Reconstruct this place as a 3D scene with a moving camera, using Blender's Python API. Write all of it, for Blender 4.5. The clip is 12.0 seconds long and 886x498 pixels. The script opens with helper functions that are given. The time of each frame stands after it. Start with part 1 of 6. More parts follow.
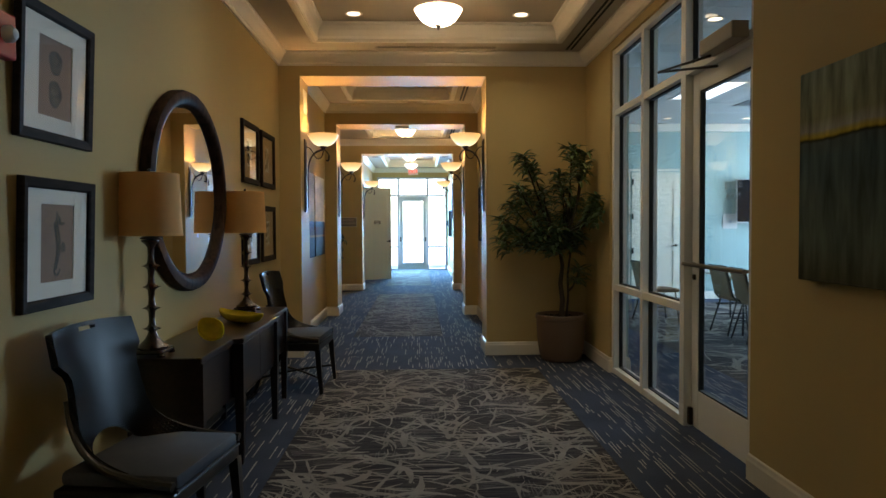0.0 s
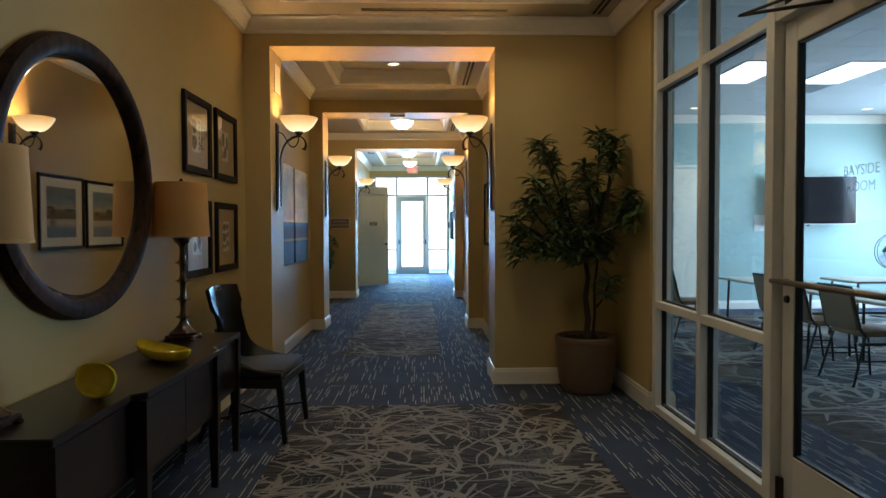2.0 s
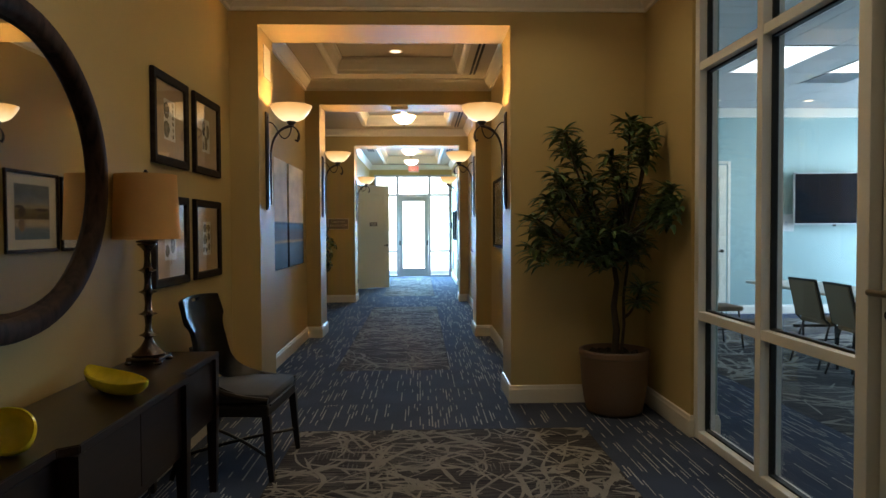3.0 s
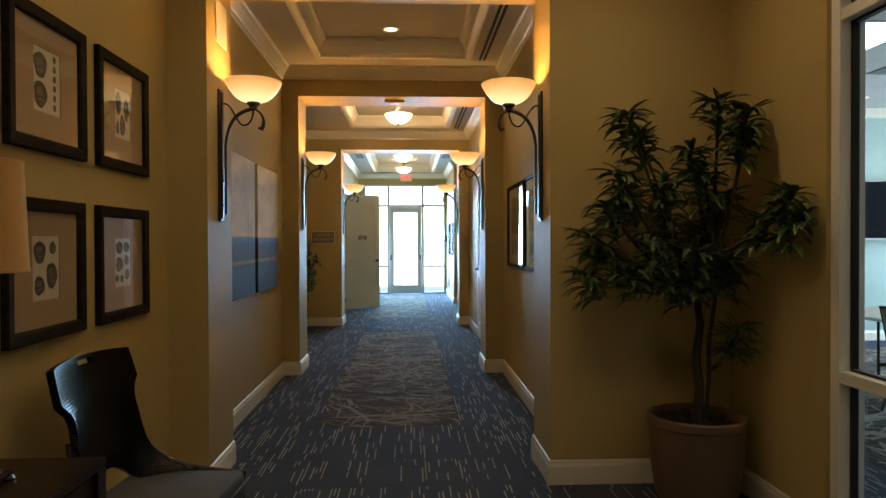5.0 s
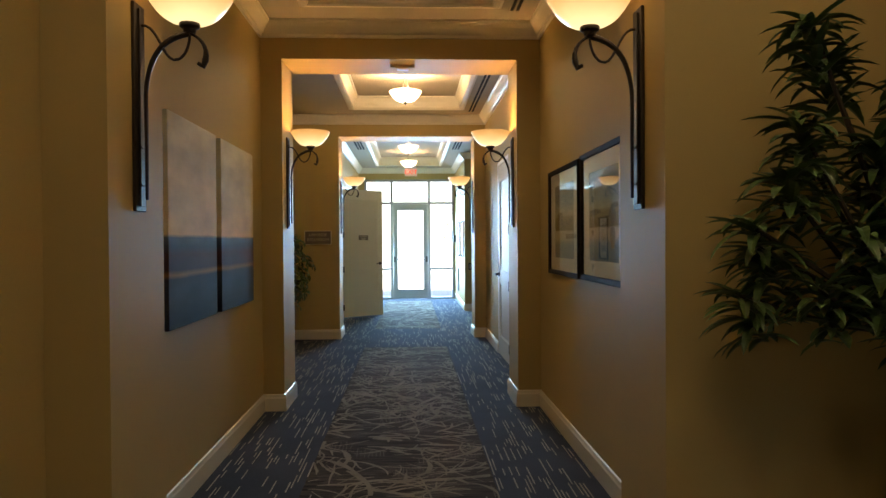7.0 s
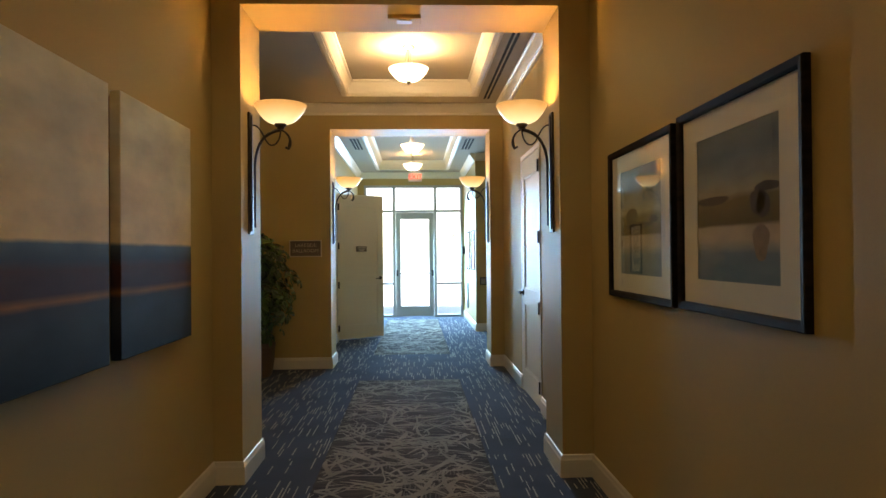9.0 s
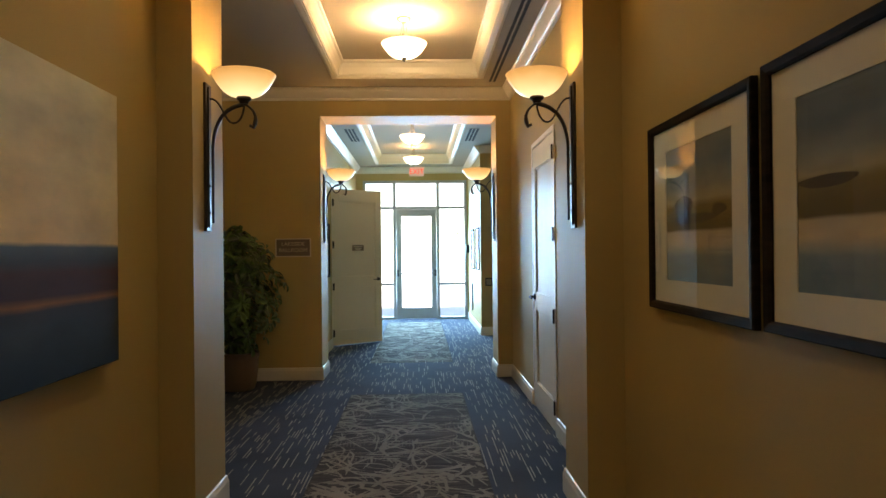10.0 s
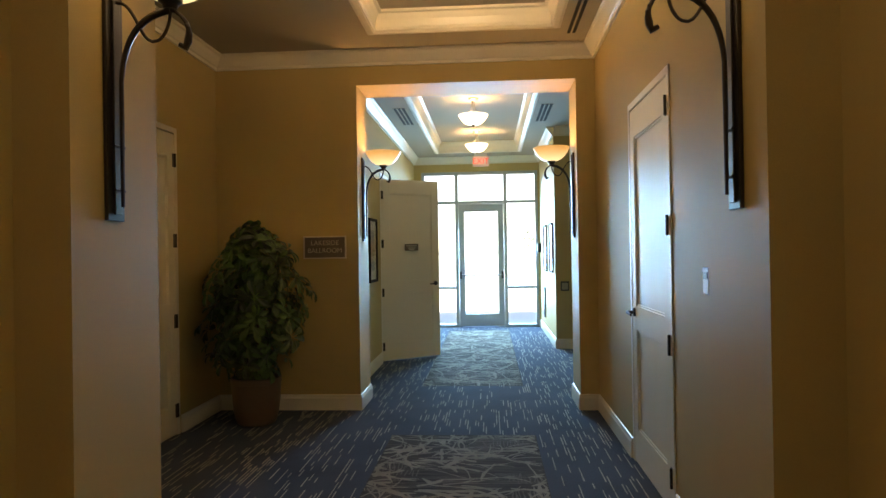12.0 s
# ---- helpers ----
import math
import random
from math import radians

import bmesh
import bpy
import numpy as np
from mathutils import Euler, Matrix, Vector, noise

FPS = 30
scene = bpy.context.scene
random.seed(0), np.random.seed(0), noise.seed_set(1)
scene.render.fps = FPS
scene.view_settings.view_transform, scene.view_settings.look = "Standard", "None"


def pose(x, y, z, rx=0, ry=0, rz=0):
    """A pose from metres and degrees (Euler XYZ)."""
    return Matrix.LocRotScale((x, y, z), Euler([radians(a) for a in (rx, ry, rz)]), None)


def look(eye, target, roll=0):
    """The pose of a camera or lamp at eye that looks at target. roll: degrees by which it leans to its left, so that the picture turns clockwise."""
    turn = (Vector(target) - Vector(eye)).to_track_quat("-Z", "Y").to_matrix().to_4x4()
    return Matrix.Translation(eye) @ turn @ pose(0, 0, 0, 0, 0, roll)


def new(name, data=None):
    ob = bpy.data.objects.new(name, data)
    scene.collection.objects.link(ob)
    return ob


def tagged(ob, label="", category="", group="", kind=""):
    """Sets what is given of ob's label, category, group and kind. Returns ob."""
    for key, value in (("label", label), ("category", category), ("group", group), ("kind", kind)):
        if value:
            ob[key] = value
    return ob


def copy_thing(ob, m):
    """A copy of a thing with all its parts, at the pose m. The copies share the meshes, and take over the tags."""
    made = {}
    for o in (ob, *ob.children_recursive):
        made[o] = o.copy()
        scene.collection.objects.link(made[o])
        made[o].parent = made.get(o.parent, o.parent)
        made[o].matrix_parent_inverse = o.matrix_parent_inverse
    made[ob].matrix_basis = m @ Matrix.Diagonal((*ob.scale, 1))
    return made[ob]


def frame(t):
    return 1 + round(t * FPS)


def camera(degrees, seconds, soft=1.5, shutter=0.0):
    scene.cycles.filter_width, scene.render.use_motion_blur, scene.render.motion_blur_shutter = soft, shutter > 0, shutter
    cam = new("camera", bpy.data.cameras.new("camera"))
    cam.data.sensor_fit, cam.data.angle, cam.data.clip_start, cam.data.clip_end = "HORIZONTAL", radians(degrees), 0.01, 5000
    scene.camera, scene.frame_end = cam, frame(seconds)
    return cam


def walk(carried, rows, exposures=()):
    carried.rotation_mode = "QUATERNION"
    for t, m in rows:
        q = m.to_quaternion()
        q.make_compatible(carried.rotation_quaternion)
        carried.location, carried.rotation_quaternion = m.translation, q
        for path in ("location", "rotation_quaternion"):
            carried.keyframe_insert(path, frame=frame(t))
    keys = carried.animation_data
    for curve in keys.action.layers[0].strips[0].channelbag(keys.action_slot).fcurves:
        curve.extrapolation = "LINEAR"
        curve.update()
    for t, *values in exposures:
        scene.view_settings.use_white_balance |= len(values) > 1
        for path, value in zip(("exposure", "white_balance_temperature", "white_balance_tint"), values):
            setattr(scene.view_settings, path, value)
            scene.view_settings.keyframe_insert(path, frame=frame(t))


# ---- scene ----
cam = camera(66.2, 12.0)
PATH = [
    (0, (0.104, -0.409, 1.391), (0.173, 1.589, 1.326), -0.3),
    (0.5, (0.091, -0.096, 1.392), (0.16, 1.902, 1.33), -0.3),
    (1, (0.107, 0.228, 1.401), (0.176, 2.225, 1.339), -0.3),
    (1.5, (0.165, 0.562, 1.406), (0.235, 2.56, 1.344), -0.3),
    (2, (0.167, 0.854, 1.395), (0.231, 2.852, 1.335), -0.2),
    (2.5, (0.128, 1.155, 1.406), (0.191, 3.154, 1.349), -0.2),
    (3, (0.109, 1.507, 1.394), (0.174, 3.505, 1.336), -0.3),
    (5, (-0.002, 2.943, 1.436), (0.097, 4.941, 1.413), -0.2),
    (5.5, (-0.041, 3.283, 1.437), (0.064, 5.28, 1.419), -0.2),
    (6, (-0.057, 3.626, 1.434), (0.04, 5.623, 1.411), -0.4),
    (6.5, (-0.061, 4.033, 1.447), (0.038, 6.031, 1.423), -0.4),
    (7, (-0.1, 4.47, 1.436), (-0.005, 6.468, 1.414), -0.4),
    (9, (-0.103, 6.029, 1.421), (-0.02, 8.027, 1.436), -0.5),
    (9.5, (-0.051, 6.427, 1.43), (0.03, 8.425, 1.441), -0.5),
    (10, (-0.035, 6.821, 1.434), (0.034, 8.82, 1.444), -0.6),
    (10.5, (-0.021, 7.223, 1.438), (-0.032, 9.223, 1.447), -0.8),
    (11, (0.023, 7.616, 1.453), (-0.096, 9.612, 1.464), -0.9),
    (11.5, (0.021, 8.012, 1.45), (-0.104, 10.008, 1.462), -0.8),
    (12, (0.052, 8.384, 1.439), (-0.084, 10.379, 1.45), -0.9),
]
EXPOSURES = [(0.0, 2.6, 5750, 10), (1.5, 2.47, 5600, 9), (3.0, 2.42, 5950, 11), (5.0, 2.38, 6750, 12), (9.0, 2.38, 6750, 11), (11.0, 2.3, 6850, 10), (12.0, 2.3, 6850, 10)]
walk(cam, [(t, look(eye, target, roll)) for t, eye, target, roll in PATH], EXPOSURES)

# ---- world and large lights ----
world = bpy.data.worlds.new("sky")
scene.world = world
world.use_nodes = True
_n, _l = world.node_tree.nodes, world.node_tree.links
_sky = _n.new("ShaderNodeTexSky")
_sky.sky_type, _sky.sun_disc = "NISHITA", False
_sky.sun_elevation, _sky.sun_rotation = radians(48), radians(200)
_bg = _n["Background"]
_bg.inputs["Strength"].default_value = 0.15
_l.new(_sky.outputs[0], _bg.inputs["Color"])

sun = new("sun", bpy.data.lights.new("sun", "SUN"))
sun.data.energy, sun.data.angle, sun.data.color = 4.6, radians(0.5), (1.0, 0.95, 0.86)
_e, _a = radians(48), radians(200)
sun.matrix_world = look((0, 0, 30), (-math.sin(_a) * math.cos(_e) * 10, -math.cos(_a) * math.cos(_e) * 10, 30 - math.sin(_e) * 10))


def area(name, eye, target, sx, sy, watts, color, spread=180):
    ob = new(name, bpy.data.lights.new(name, "AREA"))
    ob.data.shape, ob.data.size, ob.data.size_y, ob.data.energy, ob.data.color = "RECTANGLE", sx, sy, watts, color
    ob.data.spread = radians(spread)
    ob.matrix_world = look(eye, target)
    return ob


def bulb(name, place, watts, color, radius=0.04):
    ob = new(name, bpy.data.lights.new(name, "POINT"))
    ob.location, ob.data.energy, ob.data.color, ob.data.shadow_soft_size = place, watts, color, radius
    return ob


def spot(name, place, watts, color, angle=80, blend=0.7):
    ob = new(name, bpy.data.lights.new(name, "SPOT"))
    ob.location, ob.data.energy, ob.data.color = place, watts, color
    ob.data.spot_size, ob.data.spot_blend, ob.data.shadow_soft_size = radians(angle), blend, 0.04
    return ob


WARM = (1.0, 0.61, 0.25)
SKYBLUE = (0.33, 0.66, 1.0)
SCONCE_W, FILL_W, LAMP1_W, LAMP3_W, LAMP4_W, DOWN_W = 1.9, 4.8, 1.7, 12.5, 2.8, 3.5
MIR_Y, MIR_Z, MIR_RX, MIR_RZ = 3.97, 1.622, 0.72, 0.628
area("daylight_entrance", (-0.12, 21.75, 1.55), (-0.12, 15, -2.6), 2.1, 2.8, 90, SKYBLUE, 125)
area("daylight_meeting_room", (8.92, 10.15, 1.7), (4, 9.2, 0.4), 3.1, 2.1, 74, (0.56, 0.80, 1.0))


# ---- materials ----
def material(name):
    m = bpy.data.materials.new(name)
    m.use_nodes = True
    return m, m.node_tree.nodes, m.node_tree.links, m.node_tree.nodes["Principled BSDF"]


def plain(name, color, rough=0.5, metal=0.0, grain=60.0, vary=0.08, bump=0.05, spec=0.5, big=1.3, coords="Object", stretch=(1, 1, 1)):
    """A surface with fine grain, broad uneven tone and slight relief."""
    m, n, l, b = material(name)
    tc, mp = n.new("ShaderNodeTexCoord"), n.new("ShaderNodeMapping")
    l.new(tc.outputs[coords], mp.inputs[0])
    mp.inputs["Scale"].default_value = stretch
    fine, broad = n.new("ShaderNodeTexNoise"), n.new("ShaderNodeTexNoise")
    fine.inputs["Scale"].default_value, fine.inputs["Detail"].default_value = grain, 4
    broad.inputs["Scale"].default_value, broad.inputs["Detail"].default_value = big, 3
    l.new(mp.outputs[0], fine.inputs["Vector"])
    l.new(mp.outputs[0], broad.inputs["Vector"])
    add = n.new("ShaderNodeMath")
    add.operation = "ADD"
    l.new(fine.outputs[0], add.inputs[0])
    l.new(broad.outputs[0], add.inputs[1])
    ramp = n.new("ShaderNodeMapRange")
    ramp.inputs["From Min"].default_value, ramp.inputs["From Max"].default_value = 0.6, 1.4
    ramp.inputs["To Min"].default_value, ramp.inputs["To Max"].default_value = 1 - vary, 1 + vary
    l.new(add.outputs[0], ramp.inputs["Value"])
    mul = n.new("ShaderNodeVectorMath")
    mul.operation = "MULTIPLY"
    mul.inputs[0].default_value = color
    l.new(ramp.outputs[0], mul.inputs[1])
    l.new(mul.outputs[0], b.inputs["Base Color"])
    b.inputs["Roughness"].default_value, b.inputs["Metallic"].default_value = rough, metal
    b.inputs["Specular IOR Level"].default_value = spec
    if bump:
        bp = n.new("ShaderNodeBump")
        bp.inputs["Strength"].default_value, bp.inputs["Distance"].default_value = bump, 0.004
        l.new(fine.outputs[0], bp.inputs["Height"])
        l.new(bp.outputs[0], b.inputs["Normal"])
    return m


def wood(name, dark, light, rough=0.3, scale=(1, 1, 1), coat=0.0, spec=0.5):
    m, n, l, b = material(name)
    tc, mp = n.new("ShaderNodeTexCoord"), n.new("ShaderNodeMapping")
    mp.inputs["Scale"].default_value = scale
    l.new(tc.outputs["Object"], mp.inputs[0])
    w = n.new("ShaderNodeTexNoise")
    w.inputs["Scale"].default_value, w.inputs["Detail"].default_value, w.inputs["Distortion"].default_value = 6, 8, 0.6
    l.new(mp.outputs[0], w.inputs["Vector"])
    r = n.new("ShaderNodeValToRGB")
    r.color_ramp.elements[0].position, r.color_ramp.elements[1].position = 0.35, 0.7
    r.color_ramp.elements[0].color, r.color_ramp.elements[1].color = (*dark, 1), (*light, 1)
    l.new(w.outputs[0], r.inputs[0])
    l.new(r.outputs[0], b.inputs["Base Color"])
    b.inputs["Roughness"].default_value, b.inputs["Coat Weight"].default_value = rough, coat
    b.inputs["Coat Roughness"].default_value = 0.15
    b.inputs["Specular IOR Level"].default_value = spec
    bp = n.new("ShaderNodeBump")
    bp.inputs["Strength"].default_value, bp.inputs["Distance"].default_value = 0.08, 0.002
    l.new(w.outputs[0], bp.inputs["Height"])
    l.new(bp.outputs[0], b.inputs["Normal"])
    return m


def clear_glass(name, tint=(1, 1, 1), ior=1.45):
    m = bpy.data.materials.new(name)
    m.use_nodes = True
    n, l = m.node_tree.nodes, m.node_tree.links
    n.remove(n["Principled BSDF"])
    t, g, mix, f = n.new("ShaderNodeBsdfTransparent"), n.new("ShaderNodeBsdfGlossy"), n.new("ShaderNodeMixShader"), n.new("ShaderNodeLayerWeight")
    pw, sc = n.new("ShaderNodeMath"), n.new("ShaderNodeMath")
    pw.operation, sc.operation = "POWER", "MULTIPLY_ADD"
    pw.inputs[1].default_value = 5.0
    base = ((ior - 1) / (ior + 1)) ** 2
    sc.inputs[1].default_value, sc.inputs[2].default_value = 1 - base, base
    f.inputs["Blend"].default_value = 0.5
    l.new(f.outputs["Facing"], pw.inputs[0])
    l.new(pw.outputs[0], sc.inputs[0])
    t.inputs[0].default_value = (*tint, 1)
    g.inputs["Roughness"].default_value = 0.0
    l.new(sc.outputs[0], mix.inputs[0])
    l.new(t.outputs[0], mix.inputs[1])
    l.new(g.outputs[0], mix.inputs[2])
    l.new(mix.outputs[0], n["Material Output"].inputs[0])
    return m


def leafy(name, color, rough, spread=0.55, by_object=False):
    """Leaves that differ in tone one from another."""
    m = plain(name, color, rough, grain=25, vary=0.3, bump=0.05, big=8)
    n, l = m.node_tree.nodes, m.node_tree.links
    b = n["Principled BSDF"]
    g, mr, mu = n.new("ShaderNodeNewGeometry"), n.new("ShaderNodeMapRange"), n.new("ShaderNodeVectorMath")
    mr.inputs["To Min"].default_value, mr.inputs["To Max"].default_value = 1 - spread, 1 + spread
    mu.operation = "MULTIPLY"
    source = n.new("ShaderNodeObjectInfo").outputs["Random"] if by_object else g.outputs["Random Per Island"]
    l.new(source, mr.inputs["Value"])
    l.new(b.inputs["Base Color"].links[0].from_socket, mu.inputs[0])
    l.new(mr.outputs[0], mu.inputs[1])
    l.new(mu.outputs[0], b.inputs["Base Color"])
    return m


def seethrough(name, color, share, rough=0.9):
    """Cloth or film that lets part of the light through."""
    m = plain(name, color, rough, grain=330, vary=0.12, bump=0.2, big=3)
    n, l = m.node_tree.nodes, m.node_tree.links
    b, t, mix = n["Principled BSDF"], n.new("ShaderNodeBsdfTranslucent"), n.new("ShaderNodeMixShader")
    l.new(b.inputs["Base Color"].links[0].from_socket, t.inputs["Color"])
    mix.inputs[0].default_value = share
    l.new(b.outputs[0], mix.inputs[1])
    l.new(t.outputs[0], mix.inputs[2])
    l.new(mix.outputs[0], n["Material Output"].inputs[0])
    return m


def film(name, color, share):
    """Thin frosted film: a share of it is matt, the rest clear."""
    m = plain(name, color, 0.8, grain=200, vary=0.1, bump=0)
    n, l = m.node_tree.nodes, m.node_tree.links
    t, mix = n.new("ShaderNodeBsdfTransparent"), n.new("ShaderNodeMixShader")
    mix.inputs[0].default_value = share
    l.new(t.outputs[0], mix.inputs[1])
    l.new(n["Principled BSDF"].outputs[0], mix.inputs[2])
    l.new(mix.outputs[0], n["Material Output"].inputs[0])
    return m


def glowing(name, color, strength, rough=0.3, base=(0.8, 0.7, 0.5)):
    m, n, l, b = material(name)
    b.inputs["Base Color"].default_value = (*base, 1)
    b.inputs["Roughness"].default_value = rough
    no = n.new("ShaderNodeTexNoise")
    no.inputs["Scale"].default_value = 9
    no.inputs["Detail"].default_value = 3
    tc = n.new("ShaderNodeTexCoord")
    l.new(tc.outputs["Object"], no.inputs["Vector"])
    r = n.new("ShaderNodeMapRange")
    r.inputs["To Min"].default_value, r.inputs["To Max"].default_value = strength * 0.8, strength * 1.2
    l.new(no.outputs[0], r.inputs["Value"])
    b.inputs["Emission Color"].default_value = (*color, 1)
    l.new(r.outputs[0], b.inputs["Emission Strength"])
    return m


def lit_glass(name, low, low_s, high, high_s):
    """Alabaster glass lit by the bulb at its foot: brightest low down, fading to the rim."""
    m, n, l, b = material(name)
    tc, sx, no, ad, r, st = n.new("ShaderNodeTexCoord"), n.new("ShaderNodeSeparateXYZ"), n.new("ShaderNodeTexNoise"), n.new("ShaderNodeMath"), n.new("ShaderNodeValToRGB"), n.new("ShaderNodeMapRange")
    no.inputs["Scale"].default_value, no.inputs["Detail"].default_value = 7, 4
    l.new(tc.outputs["Generated"], sx.inputs[0])
    l.new(tc.outputs["Object"], no.inputs["Vector"])
    ad.operation = "MULTIPLY_ADD"
    l.new(no.outputs[0], ad.inputs[0])
    ad.inputs[1].default_value = 0.3
    l.new(sx.outputs[2], ad.inputs[2])
    e = r.color_ramp.elements
    e[0].position, e[1].position = 0.2, 1.05
    e[0].color, e[1].color = (*low, 1), (*high, 1)
    l.new(ad.outputs[0], r.inputs[0])
    st.inputs["From Min"].default_value, st.inputs["From Max"].default_value = 0.15, 1.1
    st.inputs["To Min"].default_value, st.inputs["To Max"].default_value = low_s, high_s
    l.new(ad.outputs[0], st.inputs["Value"])
    b.inputs["Base Color"].default_value = (0.7, 0.55, 0.34, 1)
    b.inputs["Roughness"].default_value = 0.3
    l.new(r.outputs[0], b.inputs["Emission Color"])
    l.new(st.outputs[0], b.inputs["Emission Strength"])
    return m


PAINT = plain("beige_satin_wall_paint", (0.486, 0.368, 0.158), 0.52, grain=220, vary=0.045, bump=0.12, spec=0.11)
CEIL = plain("off_white_ceiling_paint", (0.41, 0.36, 0.275), 0.8, grain=160, vary=0.03, bump=0.06)
TRIM = plain("cream_gloss_trim_paint", (0.74, 0.69, 0.58), 0.35, grain=40, vary=0.03, bump=0.02)
DOORP = plain("cream_door_paint", (0.74, 0.69, 0.56), 0.42, grain=50, vary=0.025, bump=0.03, spec=0.22)
ALU = plain("white_painted_aluminium", (0.80, 0.78, 0.73), 0.35, grain=80, vary=0.03, bump=0.01)
ALUD = plain("grey_anodised_aluminium", (0.38, 0.42, 0.47), 0.35, metal=0.3, grain=80, vary=0.04, bump=0.01)
GASKET = plain("black_rubber_gasket", (0.012, 0.012, 0.012), 0.6, grain=50, vary=0.1, bump=0)
GLASS = clear_glass("clear_window_glass")
PGLASS = clear_glass("picture_glass", ior=1.5)
IRON = plain("dark_bronze_iron", (0.055, 0.045, 0.04), 0.38, metal=0.75, grain=90, vary=0.2, bump=0.12)
BRONZE = plain("oil_rubbed_bronze", (0.03, 0.024, 0.02), 0.35, metal=0.6, grain=90, vary=0.2, bump=0.05)
NICKEL = plain("brushed_nickel", (0.30, 0.265, 0.22), 0.34, metal=0.9, grain=120, vary=0.08, bump=0.02)
FRAMEW = wood("dark_espresso_frame_wood", (0.010, 0.007, 0.006), (0.028, 0.020, 0.016), 0.65, (1, 1, 6), 0.0, 0.12)
TEAL = plain("pale_sage_wall_paint", (0.31, 0.42, 0.39), 0.6, grain=200, vary=0.03, bump=0.08)
DARKVOID = plain("black_vent_interior", (0.01, 0.01, 0.01), 0.9, grain=30, vary=0.1, bump=0)
WHITEPL = plain("white_plastic", (0.58, 0.58, 0.56), 0.4, grain=60, vary=0.03, bump=0)
BLACKPL = plain("black_plastic", (0.012, 0.012, 0.013), 0.35, grain=60, vary=0.1, bump=0)
ALAB = lit_glass("amber_alabaster_glass_lit", (1.0, 0.74, 0.36), 0.29, (1.0, 0.50, 0.14), 0.14)
ALABP = lit_glass("cream_alabaster_glass_lit", (1.0, 0.80, 0.50), 2.3, (1.0, 0.70, 0.38), 1.4)
ALABE = lit_glass("cream_alabaster_glass_daylit", (1.0, 0.82, 0.54), 1.5, (1.0, 0.74, 0.46), 0.9)
LENS = glowing("frosted_downlight_lens_lit", (1.0, 0.72, 0.42), 0.6)
TUBE = glowing("white_troffer_lens_lit", (0.9, 0.95, 1.0), 0.55)


# ---- building helpers ----
def box(bm, x0, x1, y0, y1, z0, z1, bevel=0.0, m=None):
    vs = [bm.verts.new((x, y, z)) for x in (x0, x1) for y in (y0, y1) for z in (z0, z1)]
    fs = [bm.faces.new([vs[i] for i in q]) for q in ((0, 1, 3, 2), (4, 6, 7, 5), (0, 4, 5, 1), (2, 3, 7, 6), (0, 2, 6, 4), (1, 5, 7, 3))]
    if bevel:
        es = list({e for f in fs for e in f.edges})
        r = bmesh.ops.bevel(bm, geom=es, offset=bevel, segments=2, profile=0.5, affect="EDGES")
        vs = list({v for f in r["faces"] for v in f.verts} | {v for v in vs if v.is_valid})
    if m is not None:
        bmesh.ops.transform(bm, matrix=m, verts=vs)
    return vs


def mesh_of(name, bm, mat, smooth=False):
    bmesh.ops.recalc_face_normals(bm, faces=bm.faces)
    me = bpy.data.meshes.new(name)
    bm.to_mesh(me)
    bm.free()
    me.materials.append(mat)
    if smooth:
        me.polygons.foreach_set("use_smooth", [True] * len(me.polygons))
        me.set_sharp_from_angle(angle=radians(40))
    return me


def part(name, bm, mat, parent, label="", smooth=False):
    ob = new(name, mesh_of(name, bm, mat, smooth))
    ob.parent = parent
    if label:
        tagged(ob, label)
    return ob


def thing(name, m, label, category, group="", kind=""):
    ob = new(name)
    ob.empty_display_size = 0.1
    ob.matrix_world = m
    return tagged(ob, label, category, group, kind)


def solid(name, mat, boxes, label, category, bevel=0.0):
    """A piece of the setting made of boxes (x0, x1, y0, y1, z0, z1)."""
    bm = bmesh.new()
    for b in boxes:
        box(bm, *b, bevel)
    return tagged(new(name, mesh_of(name, bm, mat)), label, category, kind="structure")


def boxpart(name, mat, dims, parent, bevel=0.0, label="", smooth=False):
    bm = bmesh.new()
    box(bm, *dims, bevel)
    return part(name, bm, mat, parent, label, smooth)


def lathe(bm, profile, segs=28, m=None, cap=True):
    rings = []
    for r, z in profile:
        rings.append([bm.verts.new((r * math.cos(2 * math.pi * i / segs), r * math.sin(2 * math.pi * i / segs), z)) for i in range(segs)])
    for a, b in zip(rings, rings[1:]):
        for i in range(segs):
            bm.faces.new((a[i], a[(i + 1) % segs], b[(i + 1) % segs], b[i]))
    if cap:
        for ring in (rings[0], rings[-1]):
            bm.faces.new(ring)
    vs = [v for r in rings for v in r]
    if m is not None:
        bmesh.ops.transform(bm, matrix=m, verts=vs)
    return vs


def tube(bm, pts, radii, segs=8):
    """A round bar through points; radii: one number or one for each point."""
    pts = [Vector(p) for p in pts]
    if isinstance(radii, (int, float)):
        radii = [radii] * len(pts)
    rings, up = [], Vector((0.13, 0.31, 0.94))
    for i, p in enumerate(pts):
        d = (pts[min(i + 1, len(pts) - 1)] - pts[max(i - 1, 0)]).normalized()
        side = d.cross(up)
        if side.length < 0.1:
            side = d.cross(Vector((1, 0, 0)))
        side.normalize()
        up2 = side.cross(d)
        rings.append([bm.verts.new(p + radii[i] * (math.cos(a) * side + math.sin(a) * up2)) for a in (2 * math.pi * k / segs for k in range(segs))])
    for a, b in zip(rings, rings[1:]):
        for i in range(segs):
            bm.faces.new((a[i], a[(i + 1) % segs], b[(i + 1) % segs], b[i]))
    bm.faces.new(rings[0])
    bm.faces.new(rings[-1])


